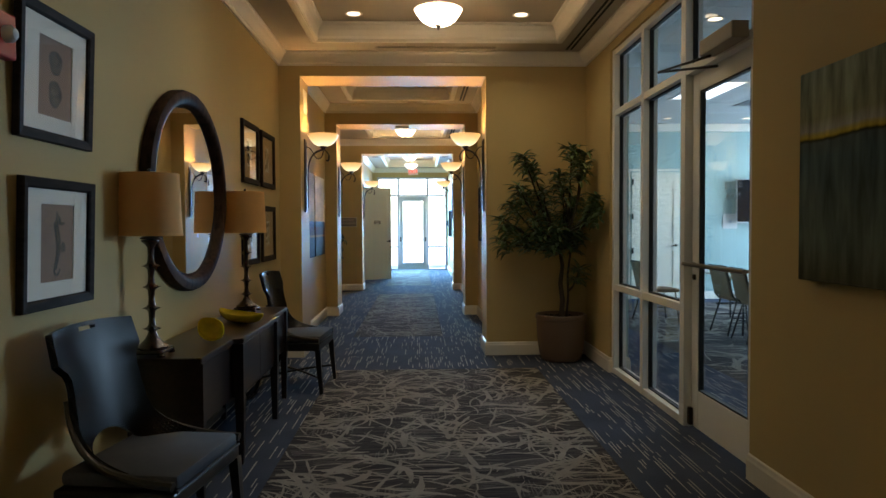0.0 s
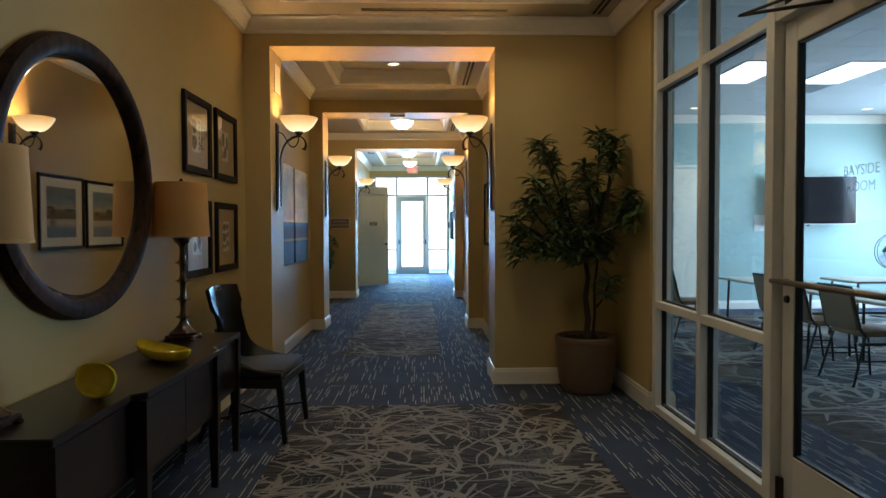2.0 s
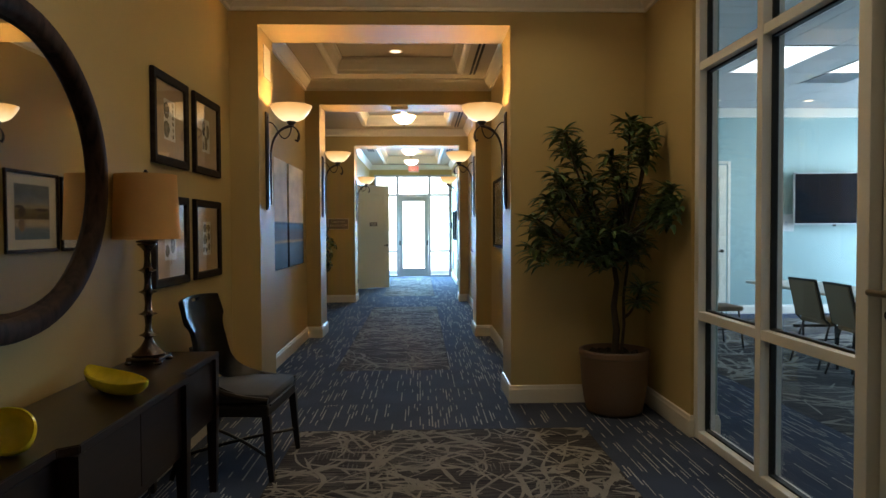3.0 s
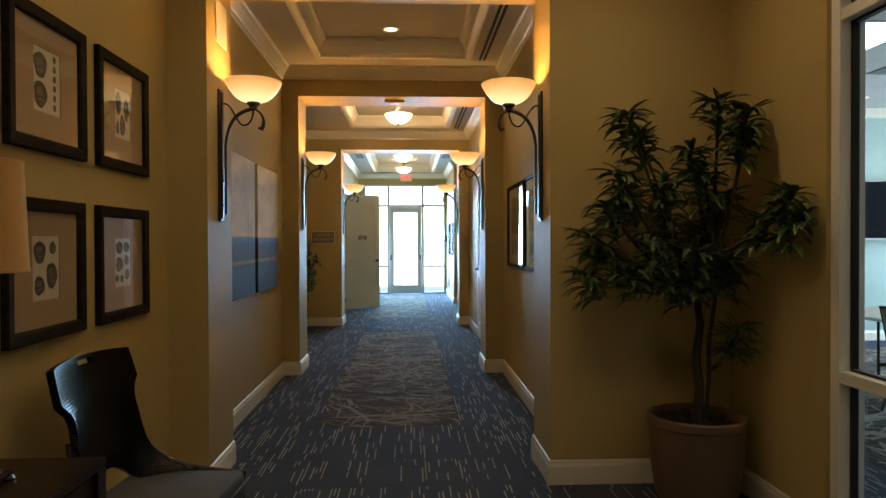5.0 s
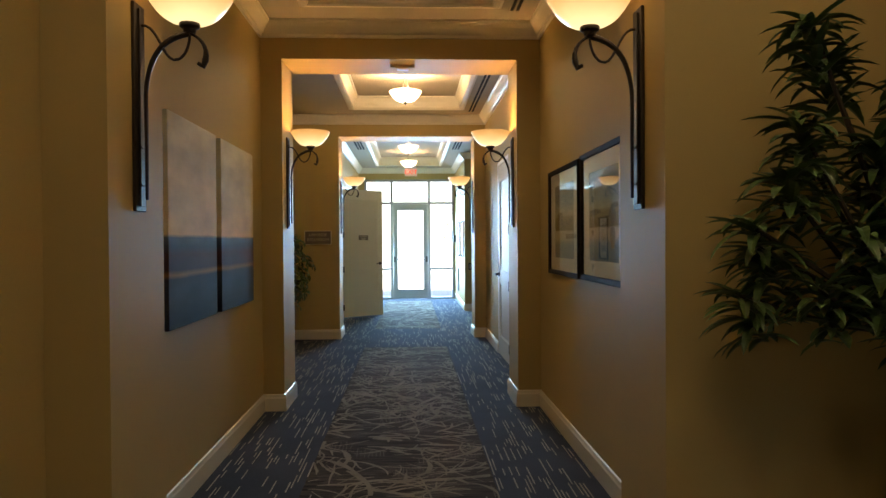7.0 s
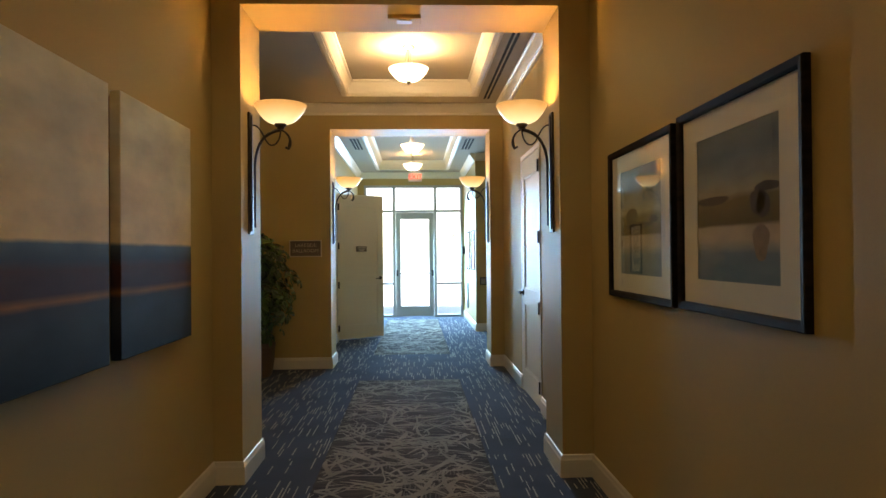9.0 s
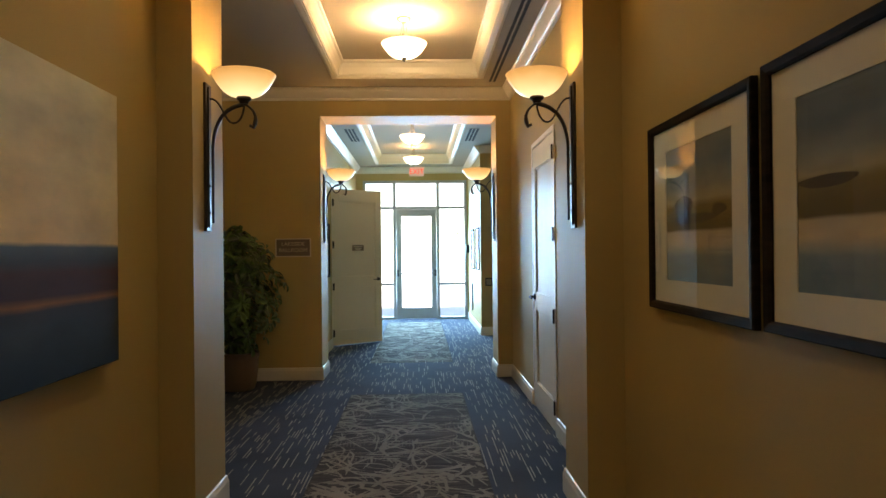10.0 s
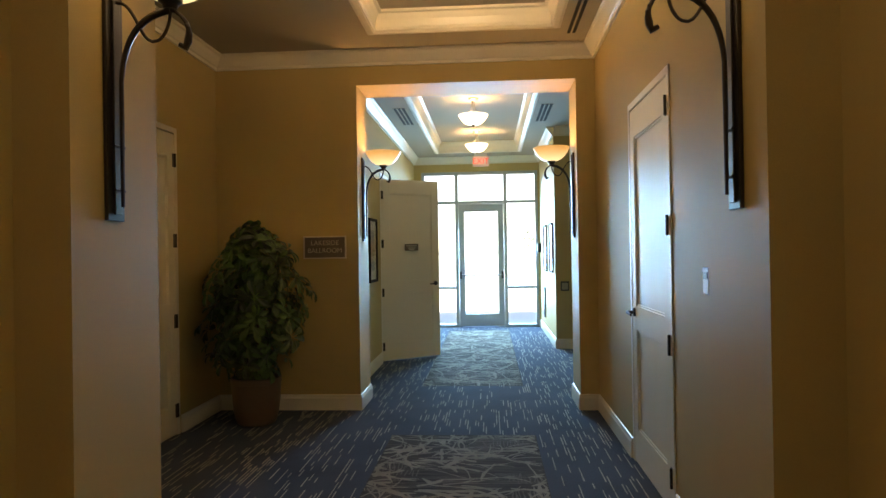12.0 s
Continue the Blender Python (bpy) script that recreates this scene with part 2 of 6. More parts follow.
def bezier(p0, p1, p2, p3, n=12):
    out = []
    for i in range(n + 1):
        t = i / n
        out.append(tuple((1 - t) ** 3 * a + 3 * (1 - t) ** 2 * t * b + 3 * (1 - t) * t * t * c + t ** 3 * d for a, b, c, d in zip(p0, p1, p2, p3)))
    return out


def sweep(bm, line, profile, closed=False):
    """Sweeps a profile of (out, z) along a level line of (x, y), with mitred corners; 'out' points to the line's left."""
    n, rings = len(line), []
    for i in range(n):
        p = Vector(line[i])
        a = (p - Vector(line[i - 1])).normalized() if (i > 0 or closed) else None
        b = (Vector(line[(i + 1) % n]) - p).normalized() if (i < n - 1 or closed) else None
        a, b = a or b, b or a
        na, nb = Vector((-a.y, a.x)), Vector((-b.y, b.x))
        mid = (na + nb).normalized()
        mid = mid / max(0.3, mid.dot(na))
        rings.append([bm.verts.new((p.x + mid.x * o, p.y + mid.y * o, z)) for o, z in profile])
    k = len(profile)
    for i in range(n if closed else n - 1):
        ra, rb = rings[i], rings[(i + 1) % n]
        for j in range(k):
            bm.faces.new((ra[j], rb[j], rb[(j + 1) % k], ra[(j + 1) % k]))
    if not closed:
        bm.faces.new(rings[0])
        bm.faces.new(rings[-1])


# ---- plan ----
JL, JR, HEAD = -1.155, 0.825, 3.0
J2 = -1.185
LOBBY_L, LOBBY_R, GLZ1 = -1.38, 1.905, 5.965
HALL_L, HALL_R = -1.365, 1.025
ALC_L = -2.49
W1, W1B, W2, W2B, W3, W3B = 6.90, 7.43, 10.32, 10.85, 14.60, 15.12
FRONT = 21.52
C1, C2, C3, C4 = 3.24, 3.31, 3.31, 3.27
TOP = 3.75
BACK = -3.6

# ---- floor ----
m, n, l, b = material("dark_blue_grey_loop_carpet")
tc = n.new("ShaderNodeTexCoord")
no, nb = n.new("ShaderNodeTexNoise"), n.new("ShaderNodeTexNoise")
no.inputs["Scale"].default_value, no.inputs["Detail"].default_value = 260, 3
nb.inputs["Scale"].default_value, nb.inputs["Detail"].default_value = 2.2, 4
l.new(tc.outputs["Object"], no.inputs["Vector"])
l.new(tc.outputs["Object"], nb.inputs["Vector"])
mx = n.new("ShaderNodeMath")
mx.operation = "MULTIPLY_ADD"
l.new(nb.outputs[0], mx.inputs[0])
mx.inputs[1].default_value = 0.6
l.new(no.outputs[0], mx.inputs[2])
r = n.new("ShaderNodeValToRGB")
r.color_ramp.elements[0].position, r.color_ramp.elements[1].position = 0.45, 1.1
r.color_ramp.elements[0].color, r.color_ramp.elements[1].color = (0.026, 0.033, 0.051, 1), (0.074, 0.090, 0.136, 1)
l.new(mx.outputs[0], r.inputs[0])
l.new(r.outputs[0], b.inputs["Base Color"])
b.inputs["Roughness"].default_value = 0.95
b.inputs["Specular IOR Level"].default_value = 0.05
bp = n.new("ShaderNodeBump")
bp.inputs["Strength"].default_value, bp.inputs["Distance"].default_value = 0.5, 0.006
l.new(no.outputs[0], bp.inputs["Height"])
l.new(bp.outputs[0], b.inputs["Normal"])
CARPET = m
STROKE = plain("taupe_carpet_yarn", (0.245, 0.227, 0.195), 0.95, grain=240, vary=0.35, bump=0.4, spec=0.15, big=5)
STROKE2 = plain("dull_taupe_carpet_yarn", (0.14, 0.132, 0.124), 0.95, grain=240, vary=0.35, bump=0.4, spec=0.15, big=5)
DASH = plain("pale_grey_carpet_yarn", (0.36, 0.355, 0.34), 0.95, grain=240, vary=0.35, bump=0.4, spec=0.15, big=5)
m, n, l, b = material("taupe_striped_carpet_ground")
tc, mp, no, r = n.new("ShaderNodeTexCoord"), n.new("ShaderNodeMapping"), n.new("ShaderNodeTexNoise"), n.new("ShaderNodeValToRGB")
mp.inputs["Scale"].default_value = (3.5, 95, 1)
no.inputs["Scale"].default_value, no.inputs["Detail"].default_value = 1.0, 2
l.new(tc.outputs["Object"], mp.inputs[0])
l.new(mp.outputs[0], no.inputs["Vector"])
r.color_ramp.elements[0].position, r.color_ramp.elements[1].position = 0.42, 0.60
r.color_ramp.elements[0].color, r.color_ramp.elements[1].color = (0.027, 0.026, 0.030, 1), (0.092, 0.083, 0.078, 1)
l.new(no.outputs[0], r.inputs[0])
l.new(r.outputs[0], b.inputs["Base Color"])
b.inputs["Roughness"].default_value, b.inputs["Specular IOR Level"].default_value = 0.95, 0.05
bp = n.new("ShaderNodeBump")
bp.inputs["Strength"].default_value, bp.inputs["Distance"].default_value = 0.4, 0.004
l.new(no.outputs[0], bp.inputs["Height"])
l.new(bp.outputs[0], b.inputs["Normal"])
STRIPED = m
solid("floor", CARPET, [(-6.5, 9.2, BACK - 0.2, FRONT + 0.1, -0.12, 0.0)], "dark blue-grey patterned carpet covering the whole floor", "carpet")

# ---- walls ----
solid("wall_lobby_west", PAINT, [(LOBBY_L - 0.14, LOBBY_L, BACK, W1, 0, TOP)], "long beige satin-painted lobby wall hung with pictures", "wall")
solid("wall_lobby_back", PAINT, [(LOBBY_L - 0.14, LOBBY_R + 0.3, BACK - 0.14, BACK, 0, TOP)], "plain beige wall closing the lobby behind", "wall")
solid("wall_lobby_east", PAINT, [
    (LOBBY_R, LOBBY_R + 0.15, BACK, 3.22, 0, TOP), (LOBBY_R, LOBBY_R + 0.15, 3.22, GLZ1, HEAD + 0.03, TOP), (LOBBY_R, LOBBY_R + 0.15, GLZ1, W1, 0, TOP)],
    "beige painted lobby wall around a glazed partition", "wall")
solid("wall_arch_1", PAINT, [(LOBBY_L - 0.14, JL, W1, W1B, 0, TOP), (JR, LOBBY_R + 0.15, W1, W1B, 0, TOP), (JL, JR, W1, W1B, HEAD, TOP)],
      "thick beige cross wall with a square cased opening", "wall")
solid("wall_hall_west", PAINT, [(HALL_L - 0.14, HALL_L, W1B, W2, 0, TOP)], "beige hallway wall hung with a canvas pair", "wall")
solid("wall_hall_east", PAINT, [(HALL_R, HALL_R + 0.14, W1B, W2, 0, TOP)], "beige hallway wall hung with framed landscapes", "wall")
solid("wall_arch_2", PAINT, [(ALC_L - 0.14, J2, W2, W2B, 0, TOP), (JR, HALL_R + 0.14, W2, W2B, 0, TOP), (J2, JR, W2, W2B, HEAD, TOP)],
      "thick beige cross wall with a square cased opening", "wall")
RD0, RD1 = 12.13, 13.10
solid("wall_alcove_east", PAINT, [(HALL_R, HALL_R + 0.14, W2B, RD0, 0, TOP), (HALL_R, HALL_R + 0.14, RD1, W3, 0, TOP), (HALL_R, HALL_R + 0.14, RD0, RD1, 2.385, TOP)],
      "beige wall around a closed panelled door", "wall")
LD0, LD1 = 12.86, 13.73
solid("wall_alcove_west", PAINT, [(ALC_L - 0.14, ALC_L, W2B, LD0, 0, TOP), (ALC_L - 0.14, ALC_L, LD1, W3, 0, TOP), (ALC_L - 0.14, ALC_L, LD0, LD1, 2.44, TOP)],
      "shaded beige alcove wall with a panelled door", "wall")
solid("wall_arch_3", PAINT, [(ALC_L - 0.14, JL, W3, W3B, 0, TOP), (JR + 0.03, 3.2, W3, W3B, 0, TOP), (JL, JR + 0.03, W3, W3B, HEAD, TOP)],
      "thick beige cross wall with a square cased opening", "wall")
BD0, BD1 = 17.315, 18.235
solid("wall_entry_west", PAINT, [(-1.52, -1.38, W3B, BD0, 0, TOP), (-1.52, -1.38, BD1, FRONT, 0, TOP), (-1.52, -1.38, BD0, BD1, 2.47, TOP)],
      "beige entry wall around a doorway", "wall")
solid("wall_entry_east", PAINT, [(1.02, 3.2, 18.5, 18.64, 0, TOP), (1.02, 1.16, 18.64, FRONT, 0, TOP), (3.06, 3.2, W3B, 18.5, 0, TOP)],
      "beige entry wall with an outside corner", "wall")
solid("wall_entry_front", PAINT, [(-1.52, -1.24, FRONT - 0.07, FRONT + 0.08, 0, TOP), (0.99, 1.16, FRONT - 0.07, FRONT + 0.08, 0, TOP), (-1.24, 0.99, FRONT - 0.07, FRONT + 0.08, 2.99, TOP)],
      "wall framing the glazed entrance", "wall")
solid("wall_ballroom", PAINT, [(-4.6, -1.52, 16.4, 16.5, 0, TOP), (-4.6, -1.52, 19.4, 19.5, 0, TOP), (-4.7, -4.6, 16.4, 19.5, 0, TOP)],
      "plain walls of the room behind the open door", "wall")
solid("wall_meeting_room", TEAL, [
    (LOBBY_R + 0.15, 9.1, 12.32, 12.46, 0, TOP), (9.0, 9.14, 0.6, 8.55, 0, TOP), (9.0, 9.14, 11.75, 12.4, 0, TOP), (9.0, 9.14, 8.55, 11.75, 0, 0.6), (9.0, 9.14, 8.55, 11.75, 2.8, TOP),
    (LOBBY_R + 0.15, 9.14, 0.5, 0.64, 0, TOP), (LOBBY_R + 0.15, LOBBY_R + 0.18, GLZ1, 12.32, 0, TOP), (LOBBY_R + 0.15, LOBBY_R + 0.18, 0.64, 3.22, 0, TOP)],
    "pale sage green walls of the meeting room", "wall")


# ---- ceilings with trays ----
def tray_ceiling(name, x0, x1, y0, y1, z, tx0, tx1, ty0, ty1, label, depth=0.16):
    boxes = [(x0, x1, y0, ty0, z, z + 0.3), (x0, x1, ty1, y1, z, z + 0.3), (x0, tx0, ty0, ty1, z, z + 0.3), (tx1, x1, ty0, ty1, z, z + 0.3),
             (tx0, tx1, ty0, ty1, z + depth, z + depth + 0.1)]
    solid(name, CEIL, boxes, label, "ceiling")
    bm = bmesh.new()
    line = [(tx0, ty0), (tx1, ty0), (tx1, ty1), (tx0, ty1)]
    prof = [(0.0, z - 0.012), (0.0, z + depth), (0.075, z + depth), (0.075, z + depth - 0.022), (0.052, z + depth - 0.03), (0.03, z + depth - 0.075), (0.018, z + 0.03), (0.022, z + 0.004), (0.012, z - 0.012)]
    sweep(bm, line, prof, True)
    prof2 = [(0.0, z), (0.0, z - 0.02), (-0.035, z - 0.02), (-0.06, z - 0.01), (-0.06, z)]
    sweep(bm, line, prof2, True)
    tagged(new("trim", mesh_of("trim", bm, TRIM)), "cream moulding lining the ceiling tray", "moulding", kind="structure")


tray_ceiling("ceiling_lobby", LOBBY_L, LOBBY_R, BACK, W1, C1, -0.90, 1.49, 4.0, 6.38, "tan painted lobby ceiling with a recessed tray")
tray_ceiling("ceiling_hall", HALL_L, HALL_R, W1B, W2, C2, -0.90, 0.58, 7.88, 9.85, "tan painted hallway ceiling with a recessed tray")
tray_ceiling("ceiling_alcove", ALC_L, HALL_R, W2B, W3, C3, -0.89, 0.61, 11.40, 14.04, "warm lit ceiling with a recessed tray")
tray_ceiling("ceiling_entry", -1.38, 3.06, W3B, FRONT - 0.07, C4, -0.86, 0.60, 15.7, 20.75, "cool daylit entry ceiling with a long recessed tray", 0.18)
solid("ceiling_ballroom", CEIL, [(-4.6, -1.52, 16.5, 19.4, 3.2, 3.3)], "plain ceiling behind the open door", "ceiling")


def crown(line, z, label="cream crown moulding along the wall top"):
    bm = bmesh.new()
    d, h = 0.10, 0.135
    prof = [(0.0, z), (d, z), (d, z - 0.02), (d - 0.015, z - 0.028), (d - 0.03, z - 0.055), (0.035, z - 0.10), (0.022, z - 0.108), (0.022, z - h), (0.0, z - h)]
    sweep(bm, line, prof)
    tagged(new("trim", mesh_of("trim", bm, TRIM)), label, "moulding", kind="structure")


crown([(LOBBY_R, BACK), (LOBBY_R, W1), (LOBBY_L, W1), (LOBBY_L, BACK)], C1)
for x0, x1, y0, y1, z in ((HALL_L, HALL_R, W1B, W2, C2), (ALC_L, HALL_R, W2B, W3, C3)):
    crown([(x1, y0 + 1e-3), (x1, y1), (x0, y1), (x0, y0), (x1 - 1e-3, y0)], z)
crown([(1.02, 18.5), (1.02, FRONT - 0.07), (-1.38, FRONT - 0.07), (-1.38, W3B), (3.06, W3B), (3.06, 18.5), (1.021, 18.5)], C4)


def skirting(line, label="cream painted baseboard with a rounded top"):
    bm = bmesh.new()
    prof = [(0.0, 0.0), (0.018, 0.0), (0.018, 0.108), (0.013, 0.120), (0.010, 0.138), (0.004, 0.143), (0.0, 0.143)]
    sweep(bm, line, prof)
    tagged(new("baseboard", mesh_of("baseboard", bm, TRIM)), label, "baseboard", kind="structure")


skirting([(JL, W1B), (JL, W1), (LOBBY_L, W1), (LOBBY_L, BACK), (LOBBY_R, BACK), (LOBBY_R, 3.22)])
skirting([(LOBBY_R + 0.02, GLZ1), (LOBBY_R, GLZ1), (LOBBY_R, W1), (JR, W1), (JR, W1B), (HALL_R, W1B), (HALL_R, W2), (JR, W2), (JR, W2B), (HALL_R, W2B), (HALL_R, RD0 - 0.07)])
skirting([(HALL_R, RD1 + 0.07), (HALL_R, W3), (JR + 0.03, W3), (JR + 0.03, W3B), (3.06, W3B), (3.06, 18.5), (1.02, 18.5), (1.02, FRONT - 0.07), (0.99, FRONT - 0.07)])
skirting([(-1.24, FRONT - 0.07), (-1.38, FRONT - 0.07), (-1.38, BD1 + 0.07)])
skirting([(-1.38, BD0 - 0.07), (-1.38, W3B), (JL, W3B), (JL, W3), (ALC_L, W3), (ALC_L, LD1 + 0.07)])
skirting([(ALC_L, LD0 - 0.07), (ALC_L, W2B), (J2, W2B), (J2, W2), (HALL_L, W2), (HALL_L, W1B), (JL + 1e-3, W1B)])
skirting([(9.0, 12.32), (5.105, 12.32)])
skirting([(4.035, 12.32), (LOBBY_R + 0.18, 12.32), (LOBBY_R + 0.18, GLZ1), (LOBBY_R + 0.13, GLZ1)])


# ---- glazed partition to the meeting room ----
def bars(parent, name, mat, dims, bevel=0.003, label=""):
    return boxpart(name, mat, dims, parent, bevel, label)


GX0, GX1 = 1.925, 2.045
part_w = thing("window_1", pose(0, 0, 0), "white aluminium glazed partition with black gaskets", "window", kind="structure")
for y0, y1 in ((5.90, 5.964), (5.08, 5.14), (4.205, 4.285), (3.222, 3.285)):
    bars(part_w, "mullion", ALU, (GX0, GX1, y0, y1, 0, 3.03))
for y0, y1 in ((5.14, 5.90), (4.285, 5.08)):
    for z0, z1 in ((0.0, 0.055), (0.79, 0.845), (2.415, 2.47), (2.98, 3.03)):
        bars(part_w, "rail", ALU, (GX0 + 0.004, GX1 - 0.004, y0, y1, z0, z1))
for z0, z1 in ((2.415, 2.47), (2.98, 3.03)):
    bars(part_w, "rail", ALU, (GX0 + 0.004, GX1 - 0.004, 3.285, 4.205, z0, z1))


def pane(parent, x, y0, y1, z0, z1):
    bm = bmesh.new()
    for a in ((y0, y0 + 0.014, z0, z1), (y1 - 0.014, y1, z0, z1), (y0 + 0.014, y1 - 0.014, z0, z0 + 0.012), (y0 + 0.014, y1 - 0.014, z1 - 0.012, z1)):
        box(bm, x - 0.016, x + 0.016, *a)
    part("gasket", bm, GASKET, parent)
    bm = bmesh.new()
    box(bm, x - 0.003, x + 0.003, y0 + 0.008, y1 - 0.008, z0 + 0.008, z1 - 0.008)
    g = part("pane", bm, GLASS, parent)
    g.visible_shadow = False
    return g


for y0, y1 in ((5.14, 5.90), (4.285, 5.08)):
    for z0, z1 in ((0.055, 0.79), (0.845, 2.415), (2.47, 2.98)):
        pane(part_w, 1.992, y0, y1, z0, z1)
pane(part_w, 1.992, 3.285, 4.205, 2.47, 2.98)

gd = thing("door_1", pose(2.0, 4.20, 0), "closed white aluminium glass door with a horizontal push bar", "door", kind="structure")
DW = 0.911
bars(gd, "stile", ALU, (-0.022, 0.022, -0.105, 0, 0.012, 2.41))
bars(gd, "stile", ALU, (-0.022, 0.022, -DW, -DW + 0.105, 0.012, 2.41))
bars(gd, "bottom_rail", ALU, (-0.021, 0.021, -DW + 0.105, -0.105, 0.012, 0.27))
bars(gd, "top_rail", ALU, (-0.021, 0.021, -DW + 0.105, -0.105, 2.29, 2.41))
pane(gd, 0.0, -DW + 0.105, -0.105, 0.27, 2.29)
bm = bmesh.new()
tube(bm, [(-0.085, -0.01, 1.13), (-0.085, -DW + 0.03, 1.13)], 0.014, 12)
pb = part("push_bar", bm, NICKEL, gd, "brushed metal bar", True)
bm = bmesh.new()
for y in (-0.05, -DW + 0.05):
    tube(bm, [(-0.02, y, 1.13), (-0.085, y, 1.13)], 0.011, 10)
part("bracket", bm, NICKEL, gd)
bm = bmesh.new()
lathe(bm, [(0.0, 0), (0.02, 0), (0.018, 0.012), (0.0, 0.014)], 16, pose(-0.022, -0.05, 1.04, 0, -90, 0), False)
part("lock_cylinder", bm, BRONZE, gd, smooth=True)
boxpart("pivot", BRONZE, (-0.05, -0.0225, -0.035, 0.0, 0.02, 0.14), gd, 0.004, "dark pivot hinge")
boxpart("closer_body", plain("tan_closer_paint", (0.30, 0.25, 0.19), 0.4), (-0.175, -0.076, -DW + 0.01, -0.46, 2.425, 2.52), gd, 0.008)
bm = bmesh.new()
tube(bm, [(-0.13, -0.52, 2.418), (-0.30, -0.10, 2.412), (-0.03, -0.40, 2.385)], 0.009, 6)
part("closer_arm", bm, BRONZE, gd)


# ---- doors ----
def panel_door(name, m, width, height, flip, label, plate=False, lever=True):
    d = thing(name, m, label, "door", kind="structure")
    s = -1 if flip else 1

    def span(a, b):
        return (min(s * a, s * b), max(s * a, s * b))
    st, z0 = 0.115, 0.012
    mid0, mid1, low = 0.905, 1.065, 0.24
    for a, b in ((0.0, st), (width - st, width)):
        boxpart("stile", DOORP, (*span(a, b), 0, 0.044, z0, height), d, 0.0015)
    for a, b in ((z0, low), (mid0, mid1), (height - 0.19, height)):
        boxpart("rail", DOORP, (*span(st, width - st), 0, 0.044, a, b), d, 0.0015)
    for a, b in ((low, mid0), (mid1, height - 0.19)):
        bm = bmesh.new()
        x0, x1 = span(st, width - st)
        box(bm, x0, x1, 0.013, 0.031, a, b)
        for q in ((x0, x0 + 0.014, a, b), (x1 - 0.014, x1, a, b)):
            box(bm, q[0], q[1], 0.006, 0.014, q[2], q[3], 0.003)
        for q in ((a, a + 0.014), (b - 0.014, b)):
            box(bm, x0 + 0.014, x1 - 0.014, 0.006, 0.014, q[0], q[1], 0.003)
        part("panel", bm, DOORP, d)
    for z in (0.20, 0.92, 1.57, 2.22):
        bm = bmesh.new()
        tube(bm, [(0, -0.008, z - 0.055), (0, -0.008, z + 0.055)], 0.009, 8)
        x0, x1 = span(0.001, 0.032)
        box(bm, x0, x1, -0.0025, 0.002, z - 0.055, z + 0.055)
        part("hinge", bm, BRONZE, d, "dark bronze hinge", True)
    if lever:
        bm = bmesh.new()
        x = s * (width - 0.065)
        lathe(bm, [(0.0, 0), (0.03, 0), (0.028, 0.012), (0.012, 0.014), (0.011, 0.05), (0.0, 0.05)], 18, pose(x, 0, 1.02, 90, 0, 0), False)
        tube(bm, [(x, -0.05, 1.02), (x - s * 0.03, -0.055, 1.022), (x - s * 0.075, -0.052, 1.015), (x - s * 0.115, -0.05, 1.012)], [0.011, 0.011, 0.009, 0.008], 8)
        part("lever_handle", bm, BRONZE, d, "dark bronze lever handle", True)
        boxpart("strike", BRONZE, (*span(width - 0.001, width + 0.002), 0.008, 0.036, 0.96, 1.08), d)
    if plate:
        bm = bmesh.new()
        box(bm, 0.35, 0.56, -0.008, 0.0, 1.475, 1.565, 0.002)
        plate_ = part("name_plate", bm, PLAQUE, d, "small taupe plaque with raised lines")
        bm = bmesh.new()
        for z, a in ((1.54, 0.16), (1.51, 0.12), (1.49, 0.08)):
            box(bm, 0.455 - a / 2, 0.455 + a / 2, -0.011, -0.008, z - 0.006, z + 0.006)
        part("lettering", bm, PLAQUEL, plate_)
    return d


def casing(name, m, width, height, label="cream painted door casing"):
    """A frame round an opening of that width, from x = 0, face to -y."""
    bm = bmesh.new()
    w, t = 0.045, 0.007
    for q in ((-w, 0, 0, height + w), (width, width + w, 0, height + w), (0, width, height, height + w)):
        box(bm, q[0], q[1], -t, 0.14, q[2], q[3], 0.003)
    ob = new(name, mesh_of(name, bm, TRIM))
    ob.matrix_world = m
    return tagged(ob, label, "door frame", kind="structure")


PLAQUE = plain("taupe_plaque", (0.16, 0.125, 0.095), 0.5, grain=80, vary=0.08)
PLAQUEL = plain("pale_plaque_lettering", (0.52, 0.46, 0.38), 0.5, grain=80, vary=0.05)
panel_door("door_2", pose(HALL_R - 0.004, RD0 + 0.004, 0, 0, 0, -90), RD1 - RD0 - 0.008, 2.375, True, "closed cream two-panel door with dark bronze lever")
casing("trim", pose(HALL_R, RD1, 0, 0, 0, -90), RD1 - RD0, 2.385)
panel_door("door_3", pose(ALC_L + 0.004, LD1 - 0.004, 0, 0, 0, 90), LD1 - LD0 - 0.008, 2.43, True, "closed cream two-panel door in the dim alcove")
casing("trim", pose(ALC_L, LD0, 0, 0, 0, 90), LD1 - LD0, 2.44)
panel_door("door_4", pose(-1.375, 17.33, 0, 0, 0, 36.5), 0.90, 2.435, False, "cream two-panel door standing half open with a plaque", True)
casing("trim", pose(-1.38, BD0, 0, 0, 0, 90), BD1 - BD0, 2.47)
panel_door("door_5", pose(4.115, 12.30, 0), 0.91, 2.40, False, "white two-panel door in the sage wall")
casing("trim", pose(4.085, 12.318, 0), 0.97, 2.42)

